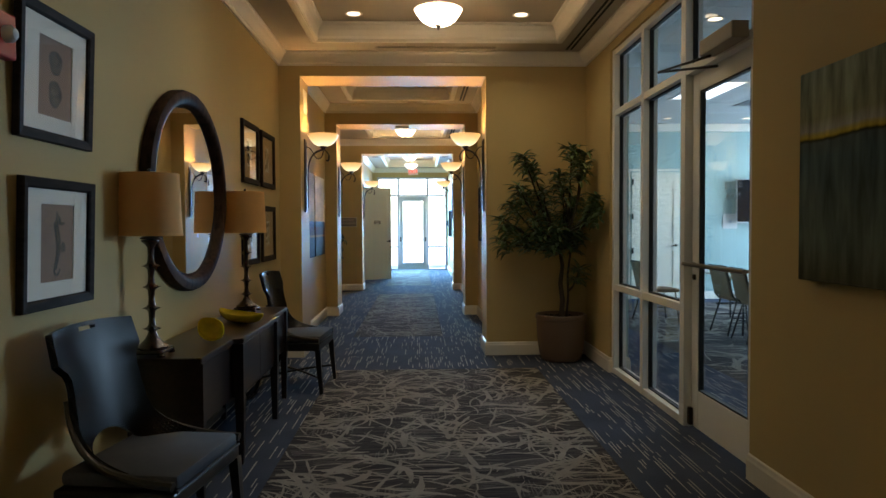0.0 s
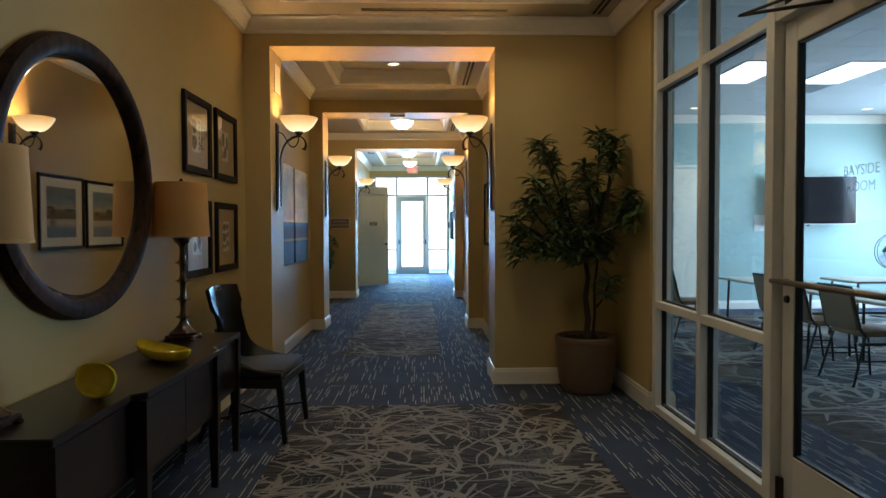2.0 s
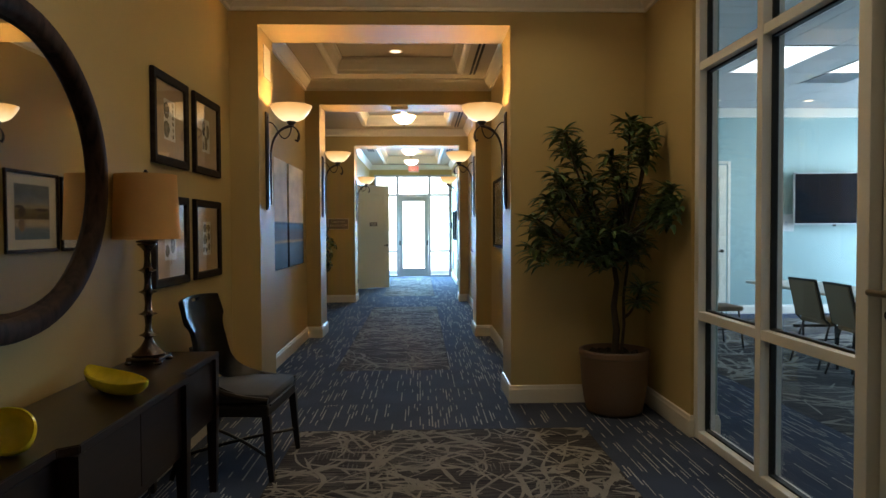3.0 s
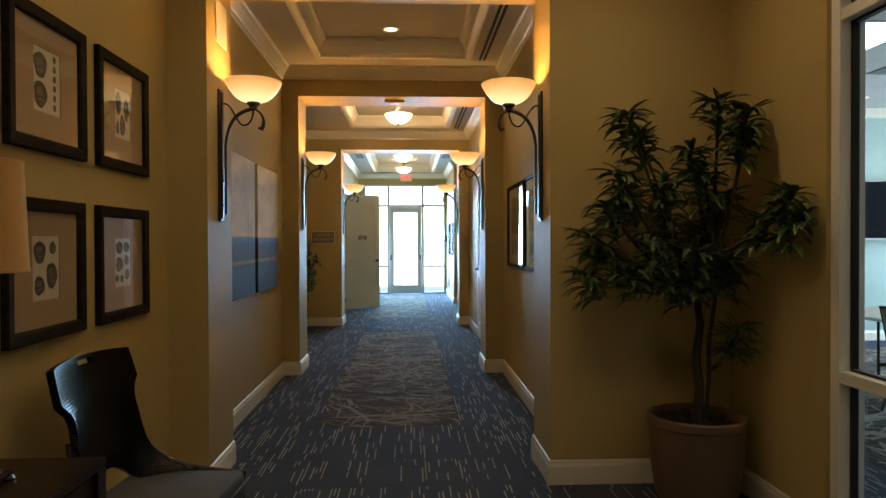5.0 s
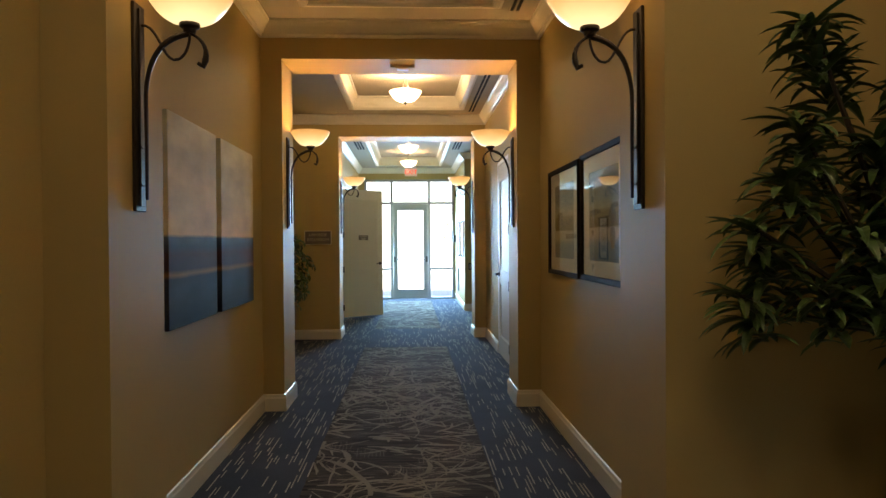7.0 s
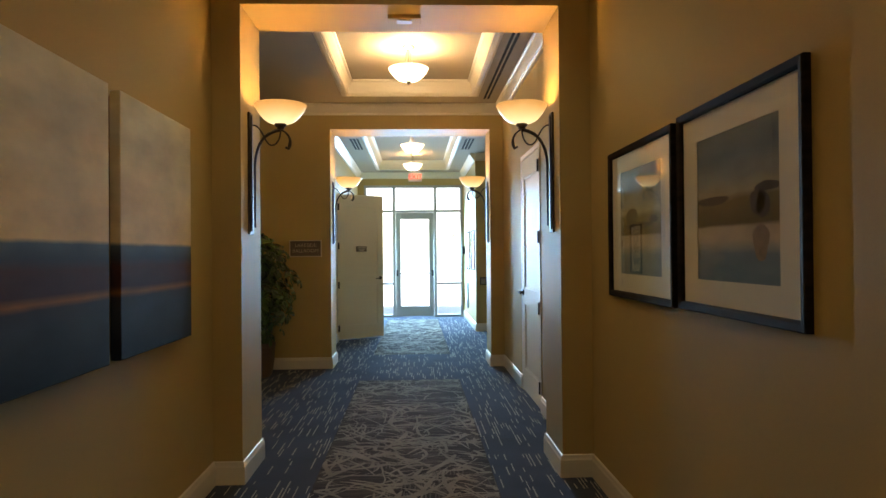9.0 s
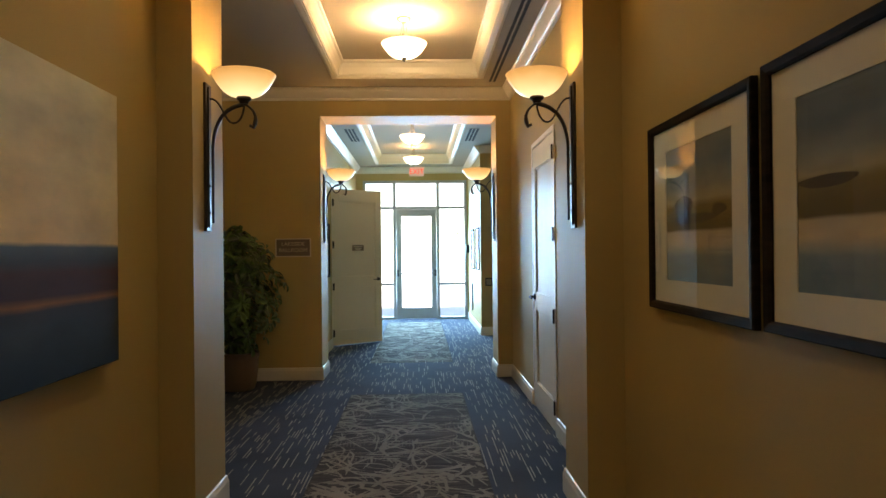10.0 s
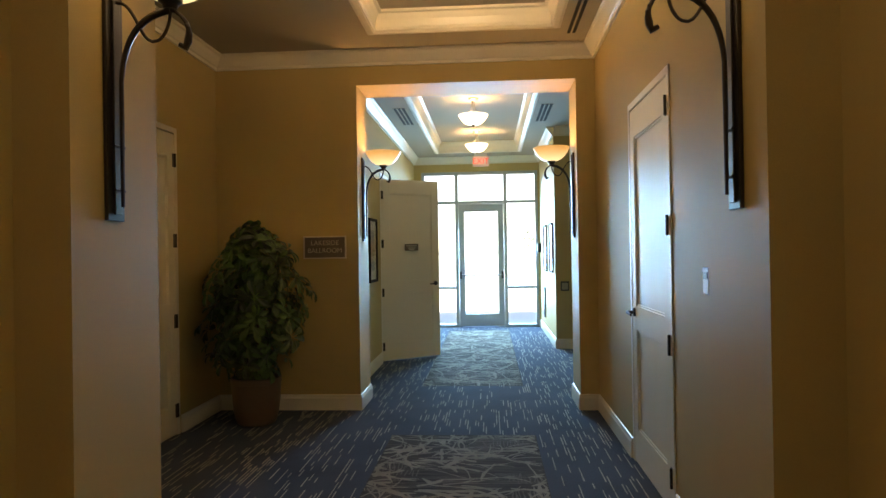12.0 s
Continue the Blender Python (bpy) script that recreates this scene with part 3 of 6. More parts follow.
# ---- glazed entrance ----
ent = thing("window_2", pose(0, FRONT, 0), "grey aluminium entrance glazing with sidelights", "window", kind="structure")
for x0, x1 in ((-1.24, -1.185), (-0.60, -0.535), (0.335, 0.40), (0.935, 0.99)):
    bars(ent, "mullion", ALUD, (x0, x1, -0.05, 0.06, 0, 2.99))
for x0, x1, zs in ((-1.185, -0.60, ((0, 0.05), (0.73, 0.785), (2.375, 2.43), (2.93, 2.99))), (0.40, 0.935, ((0, 0.05), (0.73, 0.785), (2.375, 2.43), (2.93, 2.99))), (-0.535, 0.335, ((2.375, 2.43), (2.93, 2.99)))):
    for z0, z1 in zs:
        bars(ent, "rail", ALUD, (x0, x1, -0.045, 0.055, z0, z1))


def pane_y(parent, x0, x1, y, z0, z1):
    bm = bmesh.new()
    box(bm, x0, x1, y - 0.003, y + 0.003, z0, z1)
    g = part("pane", bm, GLASS, parent)
    g.visible_shadow = False


for x0, x1 in ((-1.185, -0.60), (0.40, 0.935)):
    for z0, z1 in ((0.05, 0.73), (0.785, 2.375), (2.43, 2.93)):
        pane_y(ent, x0, x1, 0, z0, z1)
pane_y(ent, -0.535, 0.335, 0, 2.43, 2.93)
ed = thing("door_6", pose(0, FRONT - 0.01, 0), "grey aluminium glass entrance door with a crash bar", "door", kind="structure")
for x0, x1 in ((-0.531, -0.42), (0.22, 0.331)):
    bars(ed, "stile", ALUD, (x0, x1, -0.022, 0.022, 0.012, 2.37))
for z0, z1 in ((0.012, 0.25), (2.22, 2.37)):
    bars(ed, "rail", ALUD, (-0.42, 0.22, -0.021, 0.021, z0, z1))
pane_y(ed, -0.42, 0.22, 0, 0.25, 2.22)
bm = bmesh.new()
tube(bm, [(-0.50, -0.07, 1.0), (0.30, -0.07, 1.0)], 0.016, 10)
part("crash_bar", bm, ALUD, ed, smooth=True)
for x in (-0.50, 0.30):
    boxpart("bracket", BLACKPL, (x - 0.022, x + 0.022, -0.085, -0.022, 0.93, 1.07), ed, 0.006)
boxpart("closer_body", ALUD, (-0.30, 0.10, -0.075, -0.023, 2.26, 2.33), ed, 0.008)


# ---- light fixtures ----
def bowl_profile(r, h, lip=0.006, n=9):
    outer = [(0.028 + (r - 0.028) * (i / n) ** 0.72, h * ((i / n) ** 1.9 * 0.85 + 0.15 * i / n)) for i in range(n + 1)]
    inner = [(max(q[0] - lip, 0.004), q[1] + lip * (0.7 if i else 1.0)) for i, q in reversed(list(enumerate(outer)))]
    return outer + inner


def wall_sconce():
    s = thing("wall_sconce", pose(0, 0, 0), "dark iron wall sconce with a glowing amber glass bowl", "wall lamp", "sconces in the openings")
    plate = boxpart("back_plate", IRON, (-0.050, 0.050, -0.014, 0, 0.0, 0.80), s, 0.003)
    boxpart("spine", IRON, (-0.020, 0.020, -0.022, -0.014, 0.02, 0.78), plate, 0.002)
    bm = bmesh.new()
    tube(bm, [(0, -0.036, 0.045), (0, -0.036, 0.42)] + bezier((0, -0.036, 0.46), (0, -0.045, 0.60), (0, -0.10, 0.675), (0, -0.205, 0.69), 12), [0.006, 0.008] + [0.008 + 0.005 * i / 12 for i in range(13)], 8)
    part("arm", bm, IRON, s, smooth=True)
    for z in (0.10, 0.245):
        bm = bmesh.new()
        tube(bm, [(-0.03, -0.026, z), (0.03, -0.026, z)], 0.005, 6)
        tube(bm, [(0, -0.02, z), (0, -0.04, z)], 0.005, 6)
        part("peg", bm, IRON, plate)
    bm = bmesh.new()
    c = bezier((0, -0.02, 0.72), (0, -0.09, 0.73), (0, -0.10, 0.565), (0, -0.16, 0.59), 10) + bezier((0, -0.17, 0.595), (0, -0.195, 0.615), (0, -0.205, 0.655), (0, -0.205, 0.69), 6)
    tube(bm, c, 0.0055, 7)
    part("scroll", bm, IRON, s, smooth=True)
    bm = bmesh.new()
    c = bezier((0, -0.205, 0.69), (0, -0.255, 0.675), (0, -0.285, 0.62), (0, -0.255, 0.565), 8) + [(0, -0.235, 0.575)]
    tube(bm, c, [0.006, 0.006, 0.006, 0.007, 0.008, 0.009, 0.011, 0.013, 0.013, 0.008], 8)
    part("hook", bm, IRON, s, smooth=True)
    bm = bmesh.new()
    lathe(bm, [(0.0, 0.690), (0.022, 0.692), (0.026, 0.706), (0.038, 0.714), (0.040, 0.724), (0.036, 0.733), (0.0, 0.733)], 18, pose(0, -0.205, 0), False)
    part("cup", bm, IRON, s, smooth=True)
    bm = bmesh.new()
    lathe(bm, bowl_profile(0.172, 0.125), 44, pose(0, -0.205, 0.727), False)
    part("glass_bowl", bm, ALAB, s, "amber alabaster glass bowl, lit", True)
    return s


SCONCE_Y = (7.16, 10.545, 14.85)
first = wall_sconce()
first.matrix_world = pose(JL, SCONCE_Y[0], 1.56, 0, 0, 90)
for i, y in enumerate(SCONCE_Y):
    xr = JR + (0.03 if i == 2 else 0)
    if i:
        copy_thing(first, pose(J2 if i == 1 else JL, y, 1.56, 0, 0, 90))
    copy_thing(first, pose(xr, y, 1.56, 0, 0, -90))
    for x in (JL + 0.205, xr - 0.205):
        bulb("sconce_bulb", (x, y, 2.365), SCONCE_W, WARM, 0.035)


def pendant(place, ceiling, rim, label, glass=ALABP):
    p = thing("ceiling_pendant", pose(*place[:2], ceiling), label, "ceiling lamp", "bowl pendants along the hall")
    h = ceiling - rim
    bm = bmesh.new()
    lathe(bm, [(0.0, 0.0), (0.062, 0.0), (0.066, -0.012), (0.05, -0.028), (0.018, -0.034), (0.012, -0.05), (0.0, -0.05)], 24, None, False)
    part("canopy", bm, NICKEL, p, smooth=True)
    bm = bmesh.new()
    tube(bm, [(0, 0, -0.03), (0, 0, -h - 0.115)], 0.008, 8)
    part("stem", bm, NICKEL, p, smooth=True)
    for k in range(3):
        a = 2 * math.pi * k / 3 + 0.5
        bm = bmesh.new()
        c, s_ = math.cos(a), math.sin(a)
        tube(bm, bezier((0.016 * c, 0.016 * s_, -0.04), (0.035 * c, 0.035 * s_, -h * 0.7), (0.03 * c, 0.03 * s_, -h + 0.02), (0.13 * c, 0.13 * s_, -h - 0.03), 8), 0.005, 6)
        part("rod", bm, NICKEL, p, smooth=True)
    bm = bmesh.new()
    lathe(bm, bowl_profile(0.197, 0.125), 44, pose(0, 0, -h - 0.125), False)
    part("glass_bowl", bm, glass, p, "cream alabaster glass bowl, lit", True)
    bm = bmesh.new()
    lathe(bm, [(0.0, -h - 0.162), (0.008, -h - 0.157), (0.014, -h - 0.144), (0.023, -h - 0.131), (0.031, -h - 0.123), (0.0, -h - 0.121)], 16, None, False)
    part("finial", bm, NICKEL, p, smooth=True)
    bulb("pendant_bulb", (place[0], place[1], rim + 0.02), place[2], (1.0, 0.68, 0.36), 0.06)


# First pendant is never in view: added as warm fill for the near walls.
pendant((0.27, -0.3, FILL_W), C1, 3.0, "unseen nickel bowl pendant added to fill the near lobby with light")
pendant((0.27, 5.2, LAMP1_W), C1 + 0.16, 3.16, "brushed nickel bowl pendant under the lobby ceiling tray")
pendant((-0.15, 12.72, LAMP3_W), C3 + 0.16, 3.25, "brushed nickel bowl pendant glowing in the warm ceiling tray")
pendant((-0.13, 17.27, LAMP4_W), C4 + 0.18, 3.23, "brushed nickel bowl pendant in the daylit entry tray", ALABE)
pendant((-0.13, 19.7, LAMP4_W), C4 + 0.18, 3.23, "brushed nickel bowl pendant near the glazed entrance", ALABE)


def downlight(x, y, z, watts):
    d = thing("downlight", pose(x, y, z), "round recessed downlight with a bright lens", "downlight", "recessed downlights")
    bm = bmesh.new()
    lathe(bm, [(0.062, 0.0), (0.085, 0.0), (0.085, -0.004), (0.078, -0.008), (0.062, -0.003)], 28, None, False)
    part("ring", bm, TRIM, d, smooth=True)
    bm = bmesh.new()
    lathe(bm, [(0.0, -0.002), (0.062, -0.002)], 28, None, False)
    part("lens", bm, LENS, d)
    spot("downlight_lamp", (x, y, z - 0.03), watts, (1.0, 0.80, 0.48), 140, 1.0)


# The pair at y 4.33 is unseen, added by symmetry to brighten near walls.
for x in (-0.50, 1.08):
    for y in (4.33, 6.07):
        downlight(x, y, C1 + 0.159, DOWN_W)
downlight(-0.17, 9.50, C2 + 0.159, 6.2)


for x, y in ((2.85, 5.85), (4.53, 11.6), (5.95, 11.6), (7.36, 11.64)):
    downlight(x, y, 3.30, 3.5)


def slot_diffuser(x0, x1, y0, y1, z, slots=2, along="y", label="long black linear slot diffuser in the ceiling"):
    d = thing("slot_diffuser", pose((x0 + x1) / 2, (y0 + y1) / 2, z), label, "air vent")
    hx, hy = (x1 - x0) / 2, (y1 - y0) / 2
    boxpart("slot_back", DARKVOID, (-hx, hx, -hy, hy, -0.003, 0.0), d)
    for i in range(slots + 1):
        bm = bmesh.new()
        if along == "y":
            c = -hx + 2 * hx * i / slots
            box(bm, c - 0.008, c + 0.008, -hy - 0.01, hy + 0.01, -0.009, -0.003, 0.001)
        else:
            c = -hy + 2 * hy * i / slots
            box(bm, -hx - 0.01, hx + 0.01, c - 0.008, c + 0.008, -0.009, -0.003, 0.001)
        part("blade", bm, CEIL, d)


slot_diffuser(1.63, 1.72, 4.4, 6.72, C1)
slot_diffuser(-0.32, 0.90, 6.62, 6.67, C1, 1, "x")
slot_diffuser(0.71, 0.80, 8.0, 9.98, C2)
slot_diffuser(0.735, 0.825, 11.5, 14.27, C3)
for x in (-1.06, 0.80):
    slot_diffuser(x - 0.08, x + 0.08, 16.9, 18.0, C4, 3, label="white louvred ceiling vent near the entry")
for y, x in ((W2 + 0.23, -0.16),):
    d = thing("smoke_detector", pose(x, y, HEAD), "small square detector under the opening's soffit", "detector")
    boxpart("body", PAINT, (-0.11, 0.11, -0.06, 0.06, -0.028, 0.0), d, 0.006)
    boxpart("sensor", WHITEPL, (-0.05, 0.05, -0.035, 0.035, -0.034, -0.0285), d, 0.002)
d = thing("wall_grille", pose(JL, 7.20, 2.64, 0, 0, 90), "cream flush panel high in the opening", "access panel")
boxpart("panel", TRIM, (-0.115, 0.115, -0.006, 0, 0, 0.26), d, 0.002)

ex = thing("exit_sign", pose(-0.08, 20.95, 3.02), "hanging red-lettered exit sign in a clear housing", "exit sign")
EXRED = glowing("red_exit_letters_lit", (1.0, 0.10, 0.06), 0.35, base=(0.6, 0.05, 0.03))
boxpart("housing", plain("pale_pink_acrylic", (0.80, 0.58, 0.55), 0.3), (-0.15, 0.15, -0.012, 0.012, 0, 0.19), ex, 0.004)
boxpart("hanger", ALUD, (-0.12, 0.12, -0.02, 0.02, 0.19, C4 - 3.02), ex, 0.004)


def lettering(text, size, mat, parent, name, m, depth=0.002):
    cu = bpy.data.curves.new(name, "FONT")
    cu.body, cu.size, cu.extrude, cu.align_x, cu.align_y = text, size, depth, "CENTER", "CENTER"
    tmp = bpy.data.objects.new(name, cu)
    me = bpy.data.meshes.new_from_object(tmp)
    bpy.data.objects.remove(tmp)
    me.materials.append(mat)
    ob = new(name, me)
    ob.parent = parent
    ob.matrix_local = m
    return ob


lettering("EXIT", 0.15, EXRED, ex, "letters", pose(0, -0.0145, 0.095, 90, 0, 0))
sg = thing("wall_sign", pose(-1.468, W3 - 0.002, 1.40), "taupe framed plaque lettered with the ballroom's name", "sign")
plaque = boxpart("plate", PLAQUE, (-0.19, 0.19, -0.010, 0, 0.01, 0.20), sg)
bm = bmesh.new()
for q in ((-0.2, -0.188, 0, 0.21), (0.188, 0.2, 0, 0.21), (-0.188, 0.188, 0, 0.012), (-0.188, 0.188, 0.198, 0.21)):
    box(bm, q[0], q[1], -0.018, 0, q[2], q[3], 0.002)
part("border", bm, plain("pale_plaque_border", (0.62, 0.54, 0.42), 0.5), plaque)
lettering("LAKESIDE", 0.062, PLAQUEL, plaque, "letters", pose(0, -0.012, 0.145, 90, 0, 0))
lettering("BALLROOM", 0.062, PLAQUEL, plaque, "letters", pose(0, -0.012, 0.075, 90, 0, 0))


# ---- pictures ----
def bands(name, stops, noise_amt=0.05, scale=(1, 1, 1), rough=0.85, gloss=0.1, axis=2, nscale=5.0, streak=(1, 1, 1), mottle=0.25, vscale=14.0):
    """Paint in level bands: stops of (height in metres, colour), blended and uneven."""
    m, n, l, b = material(name)
    tc, sx, no, ad = n.new("ShaderNodeTexCoord"), n.new("ShaderNodeSeparateXYZ"), n.new("ShaderNodeTexNoise"), n.new("ShaderNodeMath")
    mp = n.new("ShaderNodeMapping")
    mp.inputs["Scale"].default_value = streak
    l.new(tc.outputs["Object"], sx.inputs[0])
    l.new(tc.outputs["Object"], mp.inputs[0])
    l.new(mp.outputs[0], no.inputs["Vector"])
    no.inputs["Scale"].default_value, no.inputs["Detail"].default_value = nscale, 6
    ad.operation = "MULTIPLY_ADD"
    l.new(no.outputs[0], ad.inputs[0])
    ad.inputs[1].default_value = noise_amt
    l.new(sx.outputs[axis], ad.inputs[2])
    lo, hi = stops[0][0], stops[-1][0]
    mr = n.new("ShaderNodeMapRange")
    mr.inputs["From Min"].default_value, mr.inputs["From Max"].default_value = lo + noise_amt / 2, hi + noise_amt / 2
    l.new(ad.outputs[0], mr.inputs["Value"])
    r = n.new("ShaderNodeValToRGB")
    while len(r.color_ramp.elements) < len(stops):
        r.color_ramp.elements.new(0.5)
    for e, (z, c) in zip(r.color_ramp.elements, stops):
        e.position, e.color = (z - lo) / (hi - lo), (*c, 1)
    l.new(mr.outputs[0], r.inputs[0])
    v = n.new("ShaderNodeTexNoise")
    v.inputs["Scale"].default_value, v.inputs["Detail"].default_value = vscale, 4
    l.new(mp.outputs[0], v.inputs["Vector"])
    mr2 = n.new("ShaderNodeMapRange")
    mr2.inputs["To Min"].default_value, mr2.inputs["To Max"].default_value = 1 - mottle, 1 + mottle
    mr2.inputs["From Min"].default_value, mr2.inputs["From Max"].default_value = 0.3, 0.7
    l.new(v.outputs[0], mr2.inputs["Value"])
    mu = n.new("ShaderNodeVectorMath")
    mu.operation = "MULTIPLY"
    l.new(r.outputs[0], mu.inputs[0])
    l.new(mr2.outputs[0], mu.inputs[1])
    l.new(mu.outputs[0], b.inputs["Base Color"])
    b.inputs["Roughness"].default_value, b.inputs["Specular IOR Level"].default_value = rough, gloss
    bp = n.new("ShaderNodeBump")
    bp.inputs["Strength"].default_value, bp.inputs["Distance"].default_value = 0.15, 0.003
    l.new(v.outputs[0], bp.inputs["Height"])
    l.new(bp.outputs[0], b.inputs["Normal"])
    return m


MATW = plain("white_mat_board", (0.86, 0.83, 0.74), 0.85, grain=200, vary=0.03)
MATT = plain("tan_mat_board", (0.42, 0.29, 0.18), 0.85, grain=200, vary=0.05)
PAPER = plain("ivory_print_paper", (0.66, 0.62, 0.52), 0.85, grain=120, vary=0.05)
INK = plain("sepia_shell_ink", (0.055, 0.05, 0.045), 0.85, grain=70, vary=0.5, big=25)
TAUPEP = plain("taupe_print_paper", (0.30, 0.215, 0.165), 0.85, grain=120, vary=0.08)
MIDINK = plain("mid_grey_print_ink", (0.15, 0.135, 0.115), 0.85, grain=90, vary=0.5, big=30)
LANDINK = plain("umber_landscape_paint", (0.09, 0.065, 0.035), 0.85, grain=60, vary=0.3, big=15)
GREYINK = plain("grey_print_ink", (0.10, 0.10, 0.10), 0.85, grain=60, vary=0.5, big=22)


def disc(bm, x, z, rx, rz, y, segs=18, wob=0.06, k=0):
    vs = []
    for i in range(segs):
        a = 2 * math.pi * i / segs
        q = 1 + wob * math.sin(3 * a + k) + wob * 0.6 * math.sin(5 * a + 2 * k)
        vs.append(bm.verts.new((x + rx * q * math.cos(a), y, z + rz * q * math.sin(a))))
    bm.faces.new(vs)


def framed(m, w, h, bar, mat_board, win, print_mat, motif, label, group, rail=FRAMEW, depth=0.028, motif_mat=None, category="framed picture"):
    """A framed, glazed picture standing with its lower middle at the pose; win: the print's x0, x1, z0, z1."""
    p = thing("framed_picture", m, label, category, group)
    bm = bmesh.new()
    prof = [(0.0, 0.0), (0.0, -depth + 0.005), (0.004, -depth), (bar - 0.008, -depth + 0.004), (bar, -depth + 0.010), (bar, 0.0)]
    corners = [(-w / 2, 0, 1, 1), (w / 2, 0, -1, 1), (w / 2, h, -1, -1), (-w / 2, h, 1, -1)]
    rings = [[bm.verts.new((x + sx * o, y, z + sz * o)) for o, y in prof] for x, z, sx, sz in corners]
    for i in range(4):
        a, b_ = rings[i], rings[(i + 1) % 4]
        for j in range(len(prof)):
            bm.faces.new((a[j], b_[j], b_[(j + 1) % len(prof)], a[(j + 1) % len(prof)]))
    part("frame", bm, rail, p)
    bm = bmesh.new()
    iw, ih = w / 2 - bar, h - bar
    x0, x1, z0, z1 = win
    for q in ((-iw, x0, bar, ih), (x1, iw, bar, ih), (x0, x1, bar, z0), (x0, x1, z1, ih)):
        box(bm, q[0], q[1], -0.0085, -0.004, q[2], q[3])
    part("mat_board", bm, mat_board, p)
    boxpart("print", print_mat, (x0, x1, -0.005, -0.003, z0, z1), p)
    if motif:
        bm = bmesh.new()
        for k, q in enumerate(motif):
            disc(bm, *q, -0.0056, k=k)
        part("motif", bm, motif_mat or INK, p)
        bm = bmesh.new()
        for k, (x, z, rx, rz) in enumerate(motif):
            if rx > 0.015 and motif_mat is not LANDINK:
                disc(bm, x - 0.12 * rx, z + 0.2 * rz, 0.5 * rx, 0.34 * rz, -0.0060, k=k + 1)
                disc(bm, x + 0.1 * rx, z - 0.42 * rz, 0.55 * rx, 0.12 * rz, -0.0060, k=k + 2)
                disc(bm, x + 0.05 * rx, z - 0.70 * rz, 0.36 * rx, 0.07 * rz, -0.0060, k=k + 3)
        if bm.verts:
            tagged(part("motif_highlight", bm, MIDINK, p), kind="stuff")
        else:
            bm.free()
    bm = bmesh.new()
    box(bm, -iw, iw, -0.0145, -0.0125, bar, ih)
    g = part("glass", bm, PGLASS, p)
    g.visible_shadow = False
    return p


WL = LOBBY_L
shell_a = [(-0.045, 0.325, 0.047, 0.048), (-0.045, 0.215, 0.046, 0.05)] + [(0.056, 0.365 - 0.037 * i, 0.011, 0.014) for i in range(6)]
shell_b = [(-0.045, 0.32, 0.030, 0.055), (0.045, 0.30, 0.028, 0.055), (0.0, 0.22, 0.030, 0.05), (-0.055, 0.20, 0.018, 0.03)]
shell_c = [(-0.042, 0.33, 0.042, 0.042), (0.042, 0.24, 0.040, 0.05), (-0.045, 0.205, 0.036, 0.036), (0.05, 0.345, 0.024, 0.024)]
shell_d = [(-0.038, 0.340, 0.038, 0.029), (0.042, 0.342, 0.034, 0.025), (-0.038, 0.262, 0.040, 0.034), (0.042, 0.280, 0.027, 0.025), (0.048, 0.212, 0.027, 0.025), (-0.064, 0.195, 0.020, 0.016), (-0.010, 0.192, 0.020, 0.018)]
for y, z, wn, mo, lab in ((5.60, 1.775, (-0.096, 0.096, 0.15, 0.39), shell_a, "dark framed print of two round shells on tan mat"),
                          (6.28, 1.775, (-0.086, 0.086, 0.155, 0.385), shell_b, "dark framed print of slender shells on tan mat"),
                          (5.58, 1.07, (-0.096, 0.096, 0.15, 0.39), shell_c, "dark framed print of mixed shells on tan mat"),
                          (6.27, 1.07, (-0.09, 0.09, 0.155, 0.385), shell_d, "dark framed print of rows of shells on tan mat")):
    framed(pose(WL + 0.001, y, z, 0, 0, 90), 0.56, 0.53, 0.05, MATT, wn, PAPER, mo, lab, "shell prints on the wall")
sea = [(0.032, 0.338, 0.026, 0.007), (0.004, 0.352, 0.020, 0.020), (-0.004, 0.378, 0.008, 0.010), (0.045, 0.24, 0.018, 0.022)]
sea += [(-0.012 + 0.020 * math.sin(3.0 * t), 0.33 - 0.16 * t, 0.021 - 0.013 * abs(t - 0.35), 0.020) for t in (0.0, 0.13, 0.26, 0.4, 0.55, 0.7, 0.85, 1.0)]
sea += [(-0.002 + 0.020 * math.cos(a), 0.150 + 0.020 * math.sin(a), 0.006, 0.007) for a in (2.6, 3.2, 3.8, 4.4, 5.0, 5.6, 6.2)]
framed(pose(WL + 0.001, 2.41, 1.735, 0, 0, 90) @ pose(0, 0, 0, 2.5), 0.56, 0.525, 0.042, MATW, (-0.125, 0.125, 0.105, 0.415), TAUPEP, [(0, 0.325, 0.05, 0.05), (0, 0.20, 0.05, 0.055)], "dark framed print of two sea urchins on taupe paper", "white-matted sea prints", motif_mat=GREYINK)
framed(pose(WL + 0.001, 2.40, 1.075, 0, 0, 90) @ pose(0, 0, 0, 2), 0.55, 0.515, 0.042, MATW, (-0.125, 0.125, 0.105, 0.415), TAUPEP, sea, "dark framed print of a seahorse on taupe paper", "white-matted sea prints", motif_mat=GREYINK)

land1 = bands("misty_landscape_print", [(0.10, (0.17, 0.26, 0.36)), (0.23, (0.24, 0.31, 0.37)), (0.28, (0.66, 0.56, 0.42)), (0.322, (0.62, 0.52, 0.37)), (0.334, (0.17, 0.13, 0.055)), (0.42, (0.25, 0.20, 0.085)), (0.445, (0.50, 0.44, 0.29)), (0.50, (0.30, 0.34, 0.35)), (0.58, (0.17, 0.23, 0.30)), (0.69, (0.24, 0.29, 0.32))], 0.035, streak=(1, 1, 2.5), nscale=3.5, mottle=0.14, vscale=6)
